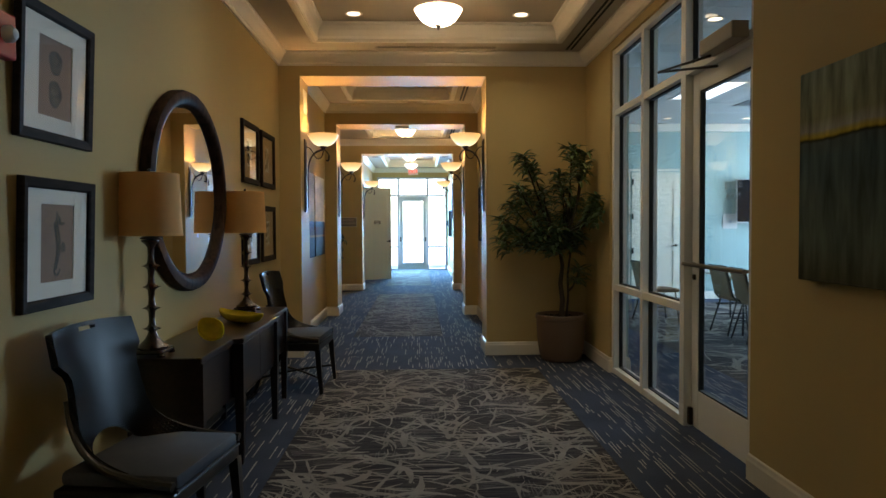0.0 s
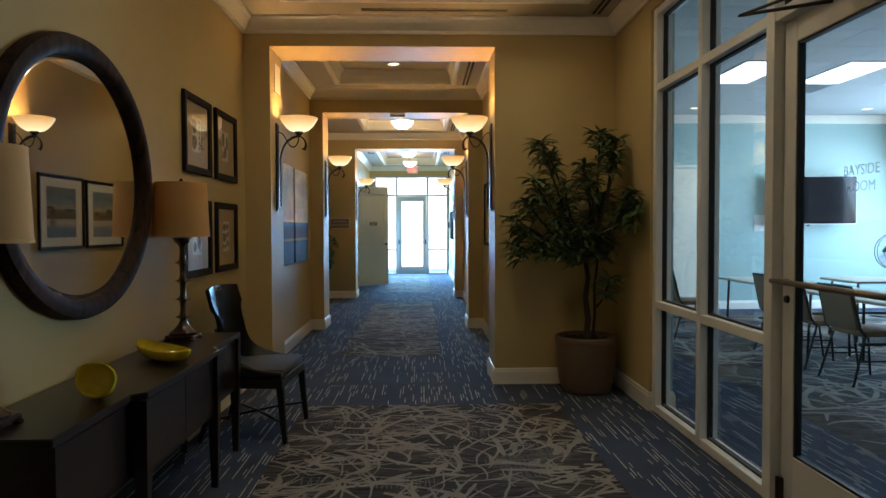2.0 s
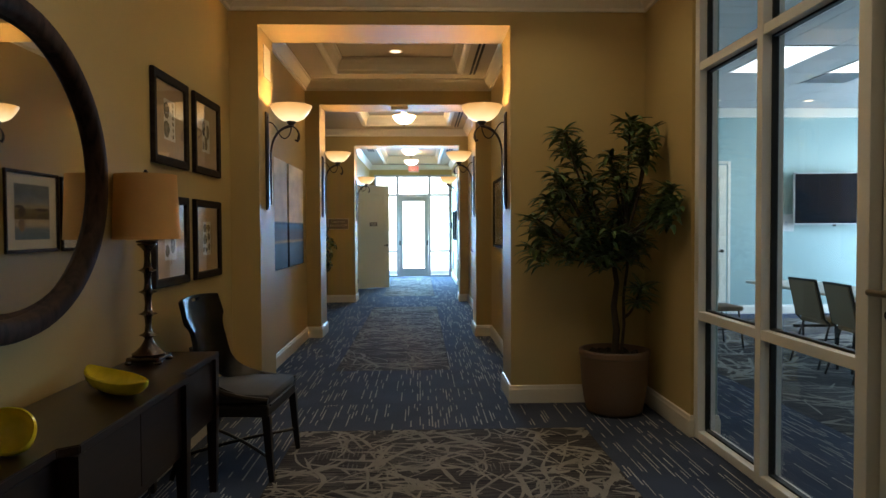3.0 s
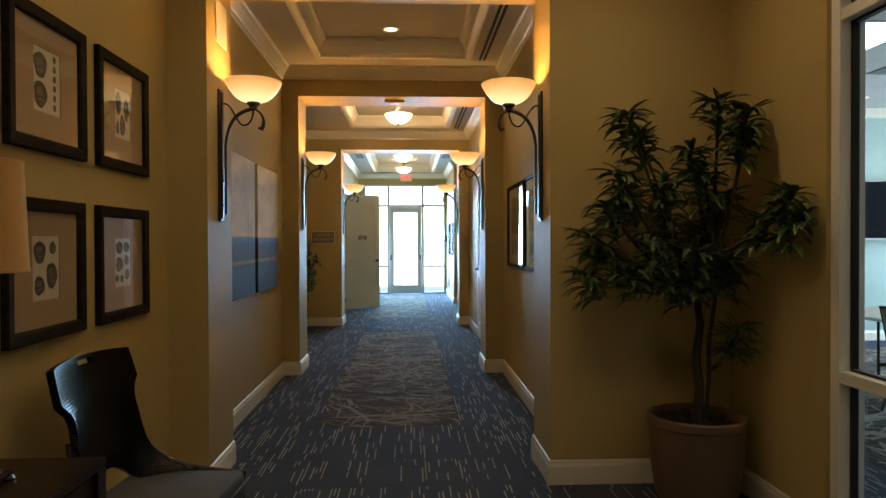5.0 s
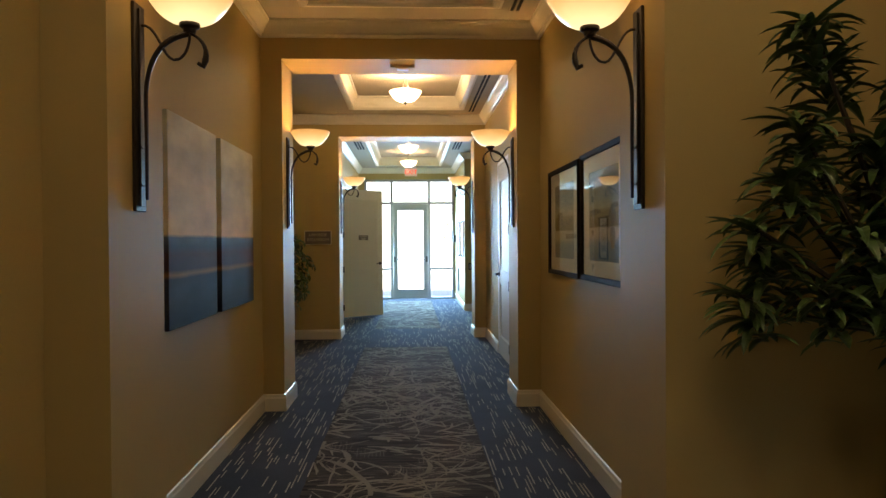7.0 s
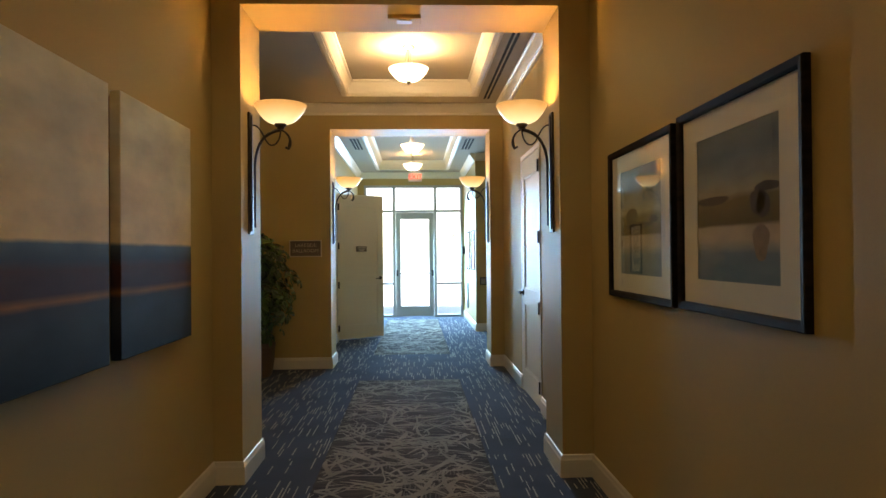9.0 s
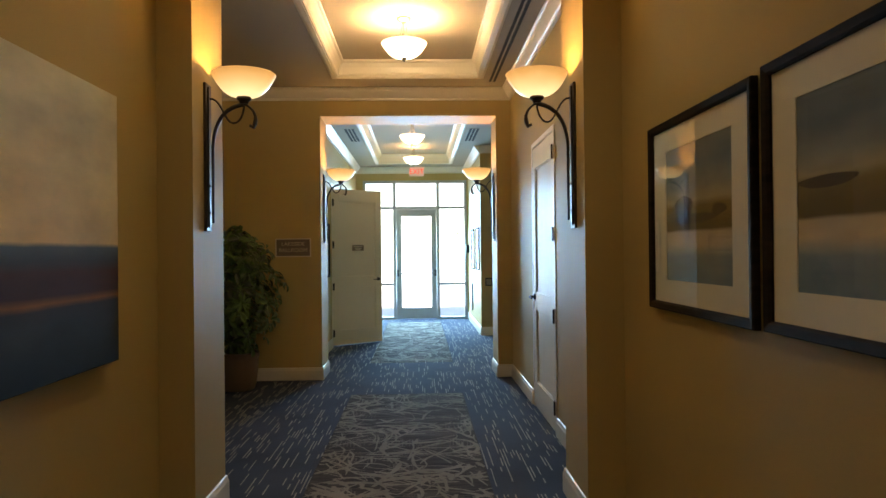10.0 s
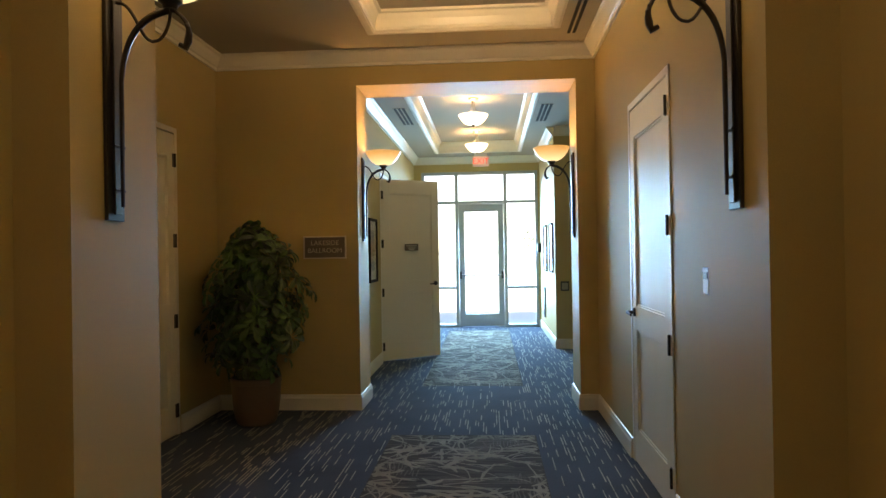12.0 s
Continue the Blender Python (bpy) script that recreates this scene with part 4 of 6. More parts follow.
dark_a = [(-0.170, 0.425, 0.130, 0.017), (0.165, 0.400, 0.052, 0.040), (0.200, 0.388, 0.045, 0.044), (0.225, 0.446, 0.080, 0.016)]
dark_b = [(-0.12, 0.42, 0.09, 0.05), (-0.02, 0.375, 0.2, 0.02), (0.2, 0.40, 0.06, 0.02)]
lake = framed(pose(HALL_R - 0.001, 8.372, 1.185, 0, 0, -90), 0.93, 0.80, 0.034, MATW, (-0.306, 0.306, 0.128, 0.67), land1, dark_a, "black framed misty lake landscape with white mat", "framed landscapes", motif_mat=LANDINK)
bm = bmesh.new()
disc(bm, 0.185, 0.268, 0.052, 0.062, -0.0056, wob=0.09)
part("reflection_motif", bm, plain("russet_landscape_paint", (0.33, 0.25, 0.18), 0.85, grain=60, vary=0.3, big=15), lake)
framed(pose(HALL_R - 0.001, 9.375, 1.18, 0, 0, -90), 0.95, 0.795, 0.034, MATW, (-0.306, 0.306, 0.128, 0.67), land1, dark_b, "black framed misty shoreline landscape with white mat", "framed landscapes", motif_mat=LANDINK)

def stretcher(parent, w, h, d):
    bm = bmesh.new()
    for q in ((-w + 0.02, -w + 0.06, 0.02, h - 0.02), (w - 0.06, w - 0.02, 0.02, h - 0.02), (-w + 0.06, w - 0.06, 0.02, 0.06), (-w + 0.06, w - 0.06, h - 0.06, h - 0.02)):
        box(bm, q[0], q[1], -d, 0, q[2], q[3])
    part("stretcher_frame", bm, LAMW, parent, "pale wooden stretcher")


LAMW = wood("pale_pine", (0.30, 0.20, 0.11), (0.42, 0.30, 0.18), 0.7)
for y0, y1, lab in ((7.90, 8.745, "unframed seascape canvas with a dark red band"), (8.85, 9.72, "unframed seascape canvas continuing the dark shoreline")):
    c = thing("canvas_painting", pose(HALL_L + 0.001, (y0 + y1) / 2, 0.998, 0, 0, 90), lab, "painting", "canvas pair")
    sea_m = bands("seascape_oil_paint", [(0.0, (0.020, 0.026, 0.04)), (0.20, (0.045, 0.055, 0.075)), (0.255, (0.05, 0.05, 0.06)), (0.275, (0.30, 0.13, 0.05)), (0.30, (0.07, 0.035, 0.035)), (0.38, (0.085, 0.04, 0.045)), (0.42, (0.06, 0.07, 0.10)), (0.470, (0.10, 0.14, 0.21)), (0.485, (0.80, 0.64, 0.40)), (0.70, (0.76, 0.66, 0.46)), (0.92, (0.68, 0.64, 0.52)), (1.1, (0.78, 0.73, 0.56))], 0.022, streak=(1, 1, 2.2), nscale=3.0, mottle=0.16, vscale=3.5, rough=0.66, gloss=0.10)
    w = (y1 - y0) / 2
    boxpart("canvas", sea_m, (-w, w, -0.065, -0.020, 0, 1.105), c, 0.004)
    stretcher(c, w, 1.105, 0.02)
c = thing("canvas_painting", pose(LOBBY_R - 0.001, 2.23, 1.14, 0, 0, -90), "unframed abstract canvas in mossy green and slate", "painting")
moss = bands("green_slate_oil_paint", [(0.0, (0.075, 0.075, 0.045)), (0.2, (0.10, 0.125, 0.10)), (0.55, (0.085, 0.125, 0.13)), (0.615, (0.09, 0.115, 0.11)), (0.628, (0.03, 0.028, 0.015)), (0.640, (0.48, 0.36, 0.05)), (0.655, (0.42, 0.36, 0.12)), (0.668, (0.36, 0.35, 0.30)), (0.72, (0.25, 0.26, 0.16)), (0.94, (0.24, 0.28, 0.22))], 0.035, streak=(5.0, 5.0, 0.9), nscale=1.6, mottle=0.5, vscale=3.5)
boxpart("canvas", moss, (-0.46, 0.46, -0.040, -0.014, 0, 0.94), c, 0.004)
stretcher(c, 0.46, 0.94, 0.014)

for y, z, w, h, lab in ((20.1, 1.10, 0.5, 0.78, "thin dark framed picture by the glazed entrance"), (19.0, 1.11, 0.5, 0.76, "dark framed picture on the entry wall")):
    framed(pose(1.018, y, z, 0, 0, -90), w, h, 0.03, MATW, (-0.13, 0.13, 0.15, h - 0.15), TAUPEP, [], lab, "entry pictures")
framed(pose(-1.378, 16.62, 1.09, 0, 0, 90), 0.52, 0.78, 0.035, MATW, (-0.15, 0.15, 0.15, 0.63), land1, [], "narrow framed print beside the open door", "entry prints")
d = thing("wall_heater_grille", pose(1.018, 20.45, 0.29, 0, 0, -90), "dark low wall grille by the entrance", "wall vent")
boxpart("body", ALUD, (-0.18, 0.18, -0.03, 0, 0, 0.52), d, 0.004)
for i in range(8):
    boxpart("slat", BLACKPL, (-0.15, 0.15, -0.036, -0.0302, 0.05 + 0.055 * i, 0.075 + 0.055 * i), d)
d = thing("card_reader", pose(1.15, 18.498, 0.85), "dark metal wall box on the outside corner", "wall box")
boxpart("body", BRONZE, (-0.06, 0.06, -0.035, 0, 0, 0.14), d, 0.006)
boxpart("cover", NICKEL, (-0.045, 0.045, -0.04, -0.0355, 0.02, 0.12), d, 0.002)
d = thing("wall_phone", pose(1.018, 21.2, 1.42, 0, 0, -90), "black wall handset by the entrance glazing", "intercom")
boxpart("body", BLACKPL, (-0.05, 0.05, -0.06, 0, 0, 0.17), d, 0.01)
boxpart("face", ALUD, (-0.035, 0.035, -0.066, -0.0605, 0.03, 0.14), d, 0.002)
d = thing("thermostat", pose(HALL_R - 0.001, 11.46, 1.235, 0, 0, -90), "white wall thermostat with a small grey screen", "thermostat")
boxpart("body", WHITEPL, (-0.04, 0.04, -0.022, 0, 0, 0.12), d, 0.006)
boxpart("screen", plain("grey_lcd", (0.12, 0.13, 0.12), 0.2), (-0.028, 0.028, -0.024, -0.0222, 0.07, 0.10), d)
RED = plain("red_alarm_plastic", (0.42, 0.02, 0.015), 0.35, grain=60, vary=0.05, bump=0)
d = thing("fire_alarm_strobe", pose(WL, 2.03, 1.99, 0, 0, 90), "red fire alarm strobe with a clear lens", "fire alarm")
boxpart("body", RED, (-0.065, 0.065, -0.05, 0, 0, 0.16), d, 0.008)
bm = bmesh.new()
lathe(bm, [(0.03, 0), (0.03, 0.02), (0.018, 0.035), (0.0, 0.038)], 20, pose(0.0, -0.05, 0.08, 90, 0, 0), False)
part("strobe_lens", bm, plain("clear_strobe_plastic", (0.6, 0.62, 0.65), 0.12, spec=0.8, bump=0), d, smooth=True)


# ---- lobby furniture ----
ESP = wood("espresso_table_wood", (0.007, 0.003, 0.0022), (0.024, 0.010, 0.006), 0.28, (6, 1, 6), 0.15)
MAHOG = wood("red_brown_turned_wood", (0.012, 0.005, 0.004), (0.055, 0.020, 0.013), 0.25, (3, 3, 1), 0.5)
CHAIRW = wood("black_brown_chair_wood", (0.006, 0.005, 0.004), (0.018, 0.013, 0.010), 0.3, (3, 3, 1), 0.2)
CUSH = plain("charcoal_seat_fabric", (0.072, 0.080, 0.098), 0.85, grain=320, vary=0.25, bump=0.25, big=6)
LINEN = seethrough("tan_linen_lampshade", (0.78, 0.48, 0.18), 0.3)
LIMEG = plain("glossy_lime_glaze", (0.62, 0.50, 0.014), 0.12, grain=25, vary=0.18, bump=0.02, spec=0.7, big=8)

# woven leather
m, n, l, b = material("black_woven_leather")
tc = n.new("ShaderNodeTexCoord")
w1, w2 = n.new("ShaderNodeTexWave"), n.new("ShaderNodeTexWave")
w1.bands_direction, w2.bands_direction = "Y", "Z"
for w in (w1, w2):
    w.inputs["Scale"].default_value, w.inputs["Distortion"].default_value, w.inputs["Detail"].default_value = 31, 1.2, 2
    l.new(tc.outputs["Object"], w.inputs["Vector"])
mu = n.new("ShaderNodeMath")
mu.operation = "MULTIPLY"
l.new(w1.outputs[1], mu.inputs[0])
l.new(w2.outputs[1], mu.inputs[1])
r = n.new("ShaderNodeValToRGB")
r.color_ramp.elements[0].color, r.color_ramp.elements[1].color = (0.0025, 0.0022, 0.0022, 1), (0.008, 0.0075, 0.0085, 1)
l.new(mu.outputs[0], r.inputs[0])
l.new(r.outputs[0], b.inputs["Base Color"])
b.inputs["Roughness"].default_value = 0.22
b.inputs["Specular IOR Level"].default_value = 0.20
bp = n.new("ShaderNodeBump")
bp.inputs["Strength"].default_value, bp.inputs["Distance"].default_value = 0.26, 0.003
l.new(mu.outputs[0], bp.inputs["Height"])
l.new(bp.outputs[0], b.inputs["Normal"])
WOVEN = m


def square_leg(bm, pts, halves):
    rings = []
    for p, h in zip(pts, halves):
        rings.append([bm.verts.new((p[0] + sx * h, p[1] + sy * h, p[2])) for sx, sy in ((-1, -1), (1, -1), (1, 1), (-1, 1))])
    for a, b_ in zip(rings, rings[1:]):
        for i in range(4):
            bm.faces.new((a[i], a[(i + 1) % 4], b_[(i + 1) % 4], b_[i]))
    bm.faces.new(rings[0])
    bm.faces.new(rings[-1])


def back_half(v):
    """Half the width of the chair's back at a share of its height: shoulders, a notched waist, a flared foot."""
    knots = ((0.0, 0.290), (0.07, 0.281), (0.21, 0.258), (0.34, 0.246), (0.48, 0.238), (0.60, 0.228), (0.68, 0.232), (0.73, 0.262), (0.765, 0.283), (0.85, 0.279), (1.0, 0.270))
    for (a, p), (b, q) in zip(knots, knots[1:]):
        if v <= b:
            return p + (q - p) * (v - a) / (b - a)
    return knots[-1][1]


def lounge_chair():
    """A curved-back side chair facing +x, its base at the origin."""
    c = thing("side_chair", pose(0, 0, 0), "black woven-leather side chair with charcoal seat cushion", "chair", "side chairs by the console")
    bm = bmesh.new()
    nu, nv = 20, 26
    grid = []
    for i in range(nv + 1):
        v = i / nv
        row = []
        for j in range(nu + 1):
            u = 2 * j / nu - 1
            half = back_half(v)
            z0 = 0.47 + 0.095 * max(0.0, 1 - (abs(u) / 0.62) ** 2.6)
            z = z0 + (1.005 - 0.012 * u * u - z0) * v
            f = (z - 0.47) / 0.53
            row.append(bm.verts.new((-0.195 - 0.03 * f - 0.055 * f * f + 0.06 * u * u * (1 - 0.3 * f) + 3.0 * max(0, 0.55 - f) ** 4.45 * abs(u) ** 3, half * u, z)))
        grid.append(row)
    for i in range(nv):
        for j in range(nu):
            if i == nv - 2 and 8 <= j <= 11:
                continue
            bm.faces.new((grid[i][j], grid[i][j + 1], grid[i + 1][j + 1], grid[i + 1][j]))
    bmesh.ops.recalc_face_normals(bm, faces=bm.faces)
    bmesh.ops.solidify(bm, geom=bm.faces[:], thickness=0.026)
    part("backrest", bm, WOVEN, c, "curved woven leather back with a hand slot", True)
    for sy in (-1, 1):
        bm = bmesh.new()
        tube(bm, bezier((-0.185, sy * 0.232, 0.74), (-0.15, sy * 0.25, 0.54), (-0.05, sy * 0.298, 0.475), (0.27, sy * 0.298, 0.452), 14), [0.009 + 0.0007 * k for k in range(15)], 8)
        part("side_rail", bm, CHAIRW, c, smooth=True)
    bm = bmesh.new()
    box(bm, -0.20, 0.27, -0.30, 0.30, 0.36, 0.425, 0.012)
    part("seat_frame", bm, CHAIRW, c)
    bm = bmesh.new()
    box(bm, -0.19, 0.275, -0.272, 0.272, 0.425, 0.485, 0.022)
    cushion = part("seat_cushion", bm, CUSH, c, "charcoal fabric seat cushion", True)
    bm = bmesh.new()
    tube(bm, [(0.276, -0.28, 0.427), (0.276, 0.28, 0.427)], 0.006, 6)
    part("piping", bm, CUSH, cushion)
    for sy in (-1, 1):
        bm = bmesh.new()
        square_leg(bm, [(0.285, sy * 0.288, 0.0), (0.27, sy * 0.283, 0.15), (0.255, sy * 0.278, 0.37)], [0.013, 0.017, 0.022])
        part("leg", bm, CHAIRW, c)
        bm = bmesh.new()
        square_leg(bm, [(-0.285, sy * 0.27, 0.0), (-0.235, sy * 0.27, 0.16), (-0.18, sy * 0.27, 0.37)], [0.013, 0.017, 0.022])
        part("leg", bm, CHAIRW, c)
        bm = bmesh.new()
        tube(bm, bezier((0.272, sy * 0.28, 0.13), (0.10, sy * 0.10, 0.15), (-0.08, -sy * 0.10, 0.15), (-0.245, -sy * 0.265, 0.13), 8), 0.010, 6)
        part("stretcher", bm, CHAIRW, c, smooth=True)
    return c


ch = lounge_chair()
ch.matrix_world = pose(-0.985, 5.565, 0, 0, 0, -4)
copy_thing(ch, pose(-1.02, 2.39, 0, 0, 0, -8))

# console table
ct = thing("console_table", pose(-1.16, 4.08, -0.047), "dark espresso wood breakfront console table with deep drawers", "console table")
bm = bmesh.new()
line = [(-0.205, -1.10), (0.18, -1.10), (0.18, -0.53), (0.23, -0.49), (0.23, 0.49), (0.18, 0.53), (0.18, 1.10), (-0.205, 1.10)]
top = [bm.verts.new((x, y, 0.762)) for x, y in line]
f = bm.faces.new(top)
ex_ = bmesh.ops.extrude_face_region(bm, geom=[f])
bmesh.ops.translate(bm, vec=(0, 0, 0.03), verts=[v for v in ex_["geom"] if isinstance(v, bmesh.types.BMVert)])
bmesh.ops.bevel(bm, geom=bm.edges[:], offset=0.004, segments=2, affect="EDGES")
part("tabletop", bm, ESP, ct)
boxpart("carcass", ESP, (-0.19, 0.16, -1.08, 1.08, 0.44, 0.762), ct, 0.003)
boxpart("carcass", ESP, (0.16, 0.205, -0.48, 0.48, 0.44, 0.762), ct, 0.003)
for y0, y1, x in ((-1.04, -0.53, 0.16), (-0.43, -0.002, 0.205), (0.002, 0.43, 0.205), (0.53, 1.04, 0.16)):
    dr = boxpart("drawer_front", ESP, (x, x + 0.006, y0, y1, 0.475, 0.75), ct, 0.002)
for x, y in ((0.205, -0.48), (0.205, 0.46), (0.155, -1.06), (0.155, 1.06), (-0.17, -1.06), (-0.17, 1.06), (-0.17, -0.48), (-0.17, 0.48)):
    bm = bmesh.new()
    square_leg(bm, [(x, y, 0.047), (x, y, 0.45), (x, y, 0.761)], [0.017, 0.026, 0.028])
    part("leg", bm, ESP, ct)
bm = bmesh.new()
for y0, y1 in ((-1.06, -0.48), (-0.48, 0.48), (0.48, 1.06)):
    box(bm, -0.185, -0.155, y0 + 0.02, y1 - 0.02, 0.10, 0.135)
part("rear_stretcher", bm, ESP, ct)
bm = bmesh.new()
for k, (y, a) in enumerate(((3.28, 0.10), (4.95, -0.12), (3.34, 0.05))):
    pts = [(-1.33 + 0.02 * k, y, 0.42)] + bezier((-1.33, y, 0.38), (-1.30, y + a, 0.20), (-1.25, y - a, 0.05), (-1.20, y + 2 * a, 0.008), 10) + [(-1.22, y + 3 * a, 0.006)]
    tube(bm, pts, 0.004, 6)
cab = tagged(new("power_cable", mesh_of("power_cable", bm, BLACKPL, True)), "thin black lamp cables hanging behind the console", "cable")


def table_lamp():
    t = thing("table_lamp", pose(0, 0, 0), "turned red-brown wooden table lamp with tan drum shade, unlit", "table lamp", "table lamps on the console")
    bm = bmesh.new()
    part_bm = bmesh.new()
    box(part_bm, -0.082, 0.082, -0.082, 0.082, 0.012, 0.035, 0.008)
    for sx in (-1, 1):
        for sy in (-1, 1):
            lathe(part_bm, [(0.0, 0.0), (0.016, 0.0), (0.02, 0.008), (0.014, 0.016), (0.0, 0.016)], 10, pose(sx * 0.07, sy * 0.07, 0), False)
    part("plinth", part_bm, MAHOG, t)
    pr = [(0.0, 0.035), (0.078, 0.035), (0.08, 0.045), (0.060, 0.058), (0.038, 0.080), (0.026, 0.10), (0.021, 0.112)]
    for z in (0.135, 0.24, 0.348, 0.455):
        pr += [(0.018, z - 0.016), (0.026, z - 0.008), (0.045, z), (0.026, z + 0.008), (0.018, z + 0.018), (0.0145, z + 0.05)]
    pr += [(0.016, 0.548), (0.028, 0.566), (0.046, 0.580), (0.046, 0.586), (0.016, 0.592), (0.010, 0.64), (0.0, 0.64)]
    lathe(bm, pr, 22, None, False)
    part("column", bm, MAHOG, t, smooth=True)
    bm = bmesh.new()
    lathe(bm, [(0.012, 0.598), (0.05, 0.592), (0.052, 0.598), (0.012, 0.610)], 16, None, False)
    part("drip_pan", bm, BRONZE, t, smooth=True)
    bm = bmesh.new()
    lathe(bm, [(0.155, 0.608), (0.158, 0.608), (0.158, 0.618), (0.156, 0.620), (0.144, 0.914), (0.145, 0.924), (0.141, 0.924), (0.141, 0.914), (0.153, 0.618)], 48, None, False)
    shade = part("shade", bm, LINEN, t, "tan linen drum shade", True)
    bm = bmesh.new()
    for a in (0.3, 0.3 + 2.094, 0.3 + 4.189):
        tube(bm, [(0, 0, 0.914), (0.140 * math.cos(a), 0.140 * math.sin(a), 0.914)], 0.0025, 5)
    tube(bm, [(0, 0, 0.63), (0, 0, 0.932)], 0.004, 6)
    part("harp", bm, BRONZE, shade)
    bm = bmesh.new()
    lathe(bm, [(0.0, 0.924), (0.009, 0.926), (0.012, 0.936), (0.006, 0.948), (0.0, 0.951)], 12, None, False)
    part("finial", bm, BRONZE, shade, smooth=True)
    return t


tl = table_lamp()
tl.matrix_world = pose(-1.265, 3.10, 0.745)
copy_thing(tl, pose(-1.24, 4.90, 0.745))


def boat_bowl(name, m, lx, ly, h, label):
    """An oval boat-shaped bowl with raised pointed ends."""
    bm = bmesh.new()
    nr, na = 9, 40
    rings = []
    for side in (1, 0):
        for i in (range(nr + 1) if side else range(nr, -1, -1)):
            s = math.sin(math.pi / 2 * i / nr)
            z = h * (1 - math.cos(math.pi / 2 * i / nr)) ** 1.2
            t_ = 0.0 if side else 0.006
            ring = []
            for k in range(na):
                a = 2 * math.pi * k / na
                up = 0.25 * h * abs(math.cos(a)) ** 4 * s ** 3
                pin = 1 - 0.25 * abs(math.cos(a)) ** 3
                ring.append(bm.verts.new(((lx * s - t_) * math.cos(a) if s > 0.01 else 0.001 * math.cos(a), (ly * s * pin - t_) * math.sin(a) if s > 0.01 else 0.001 * math.sin(a), z + up + (0.006 if not side else 0))))
            rings.append(ring)
    for a, b_ in zip(rings, rings[1:]):
        for k in range(na):
            bm.faces.new((a[k], a[(k + 1) % na], b_[(k + 1) % na], b_[k]))
    ob = new(name, mesh_of(name, bm, LIMEG, True))
    low = min((m @ v.co).z for v in ob.data.vertices)
    ob.matrix_world = pose(0, 0, 0.7455 - low) @ m
    return tagged(ob, label, "bowl", "lime bowls on the console")


boat_bowl("decorative_bowl", pose(-1.10, 3.55, 0.872, 55, 0, 12) @ pose(0, 0, 0, 0, 0, -42), 0.084, 0.070, 0.055, "glossy lime-yellow ceramic bowl tipped on its side")
boat_bowl("decorative_bowl", pose(-1.12, 4.26, 0.793, 0, 0, -42), 0.25, 0.078, 0.062, "long glossy lime-yellow boat-shaped ceramic dish")

# oval mirror
mi = thing("wall_mirror", pose(WL + 0.001, MIR_Y, MIR_Z, 0, 0, 90), "large oval wall mirror in a broad dark wood frame", "mirror")
bm = bmesh.new()
segs = 72
prof = [(1.0, 0.0, 0.0), (1.0, 0.0, -0.035), (0.985, 0.0, -0.058), (0.93, 0.0, -0.066), (0.882, 0.0, -0.060), (0.862, 0.0, -0.045), (0.858, 0.0, -0.015)]
rings = [[bm.verts.new((MIR_RX * math.cos(2 * math.pi * i / segs) - (1 - k) * MIR_RZ * math.cos(2 * math.pi * i / segs), y, MIR_RZ * k * math.sin(2 * math.pi * i / segs))) for i in range(segs)] for k, _, y in prof]
for a, b_ in zip(rings, rings[1:]):
    for i in range(segs):
        bm.faces.new((a[i], a[(i + 1) % segs], b_[(i + 1) % segs], b_[i]))
part("frame", bm, wood("dark_walnut_mirror_frame", (0.014, 0.007, 0.005), (0.055, 0.028, 0.018), 0.6, (4, 4, 1), 0.0, 0.12), mi, smooth=True)
m_, n_, l_, b_ = material("silvered_mirror_glass")
b_.inputs["Base Color"].default_value, b_.inputs["Metallic"].default_value, b_.inputs["Roughness"].default_value = (0.86, 0.88, 0.86, 1), 1.0, 0.015
bm = bmesh.new()
def oval(k, y):
    return [bm.verts.new(((MIR_RX - (1 - k) * MIR_RZ) * math.cos(2 * math.pi * i / segs), y, MIR_RZ * k * math.sin(2 * math.pi * i / segs))) for i in range(segs)]
o1, o2 = oval(0.864, -0.014), oval(0.825, -0.022)
for i in range(segs):
    bm.faces.new((o1[i], o1[(i + 1) % segs], o2[(i + 1) % segs], o2[i]))
bm.faces.new(o2)
part("mirror_glass", bm, m_, mi, "silvered glass with a bevelled rim")

# ---- plants ----
TERRA = plain("brown_clay_pot", (0.15, 0.092, 0.056), 0.55, grain=70, vary=0.10, bump=0.08)
SOIL = plain("dark_mulch", (0.025, 0.018, 0.012), 0.95, grain=45, vary=0.5, bump=0.6)
BARK = plain("grey_brown_bark", (0.045, 0.033, 0.022), 0.9, grain=60, vary=0.35, bump=0.5)
LEAFD = leafy("dark_glossy_leaf", (0.076, 0.128, 0.040), 0.36)
LEAFS = leafy("mid_green_leaf", (0.058, 0.108, 0.019), 0.34, 0.72, True)


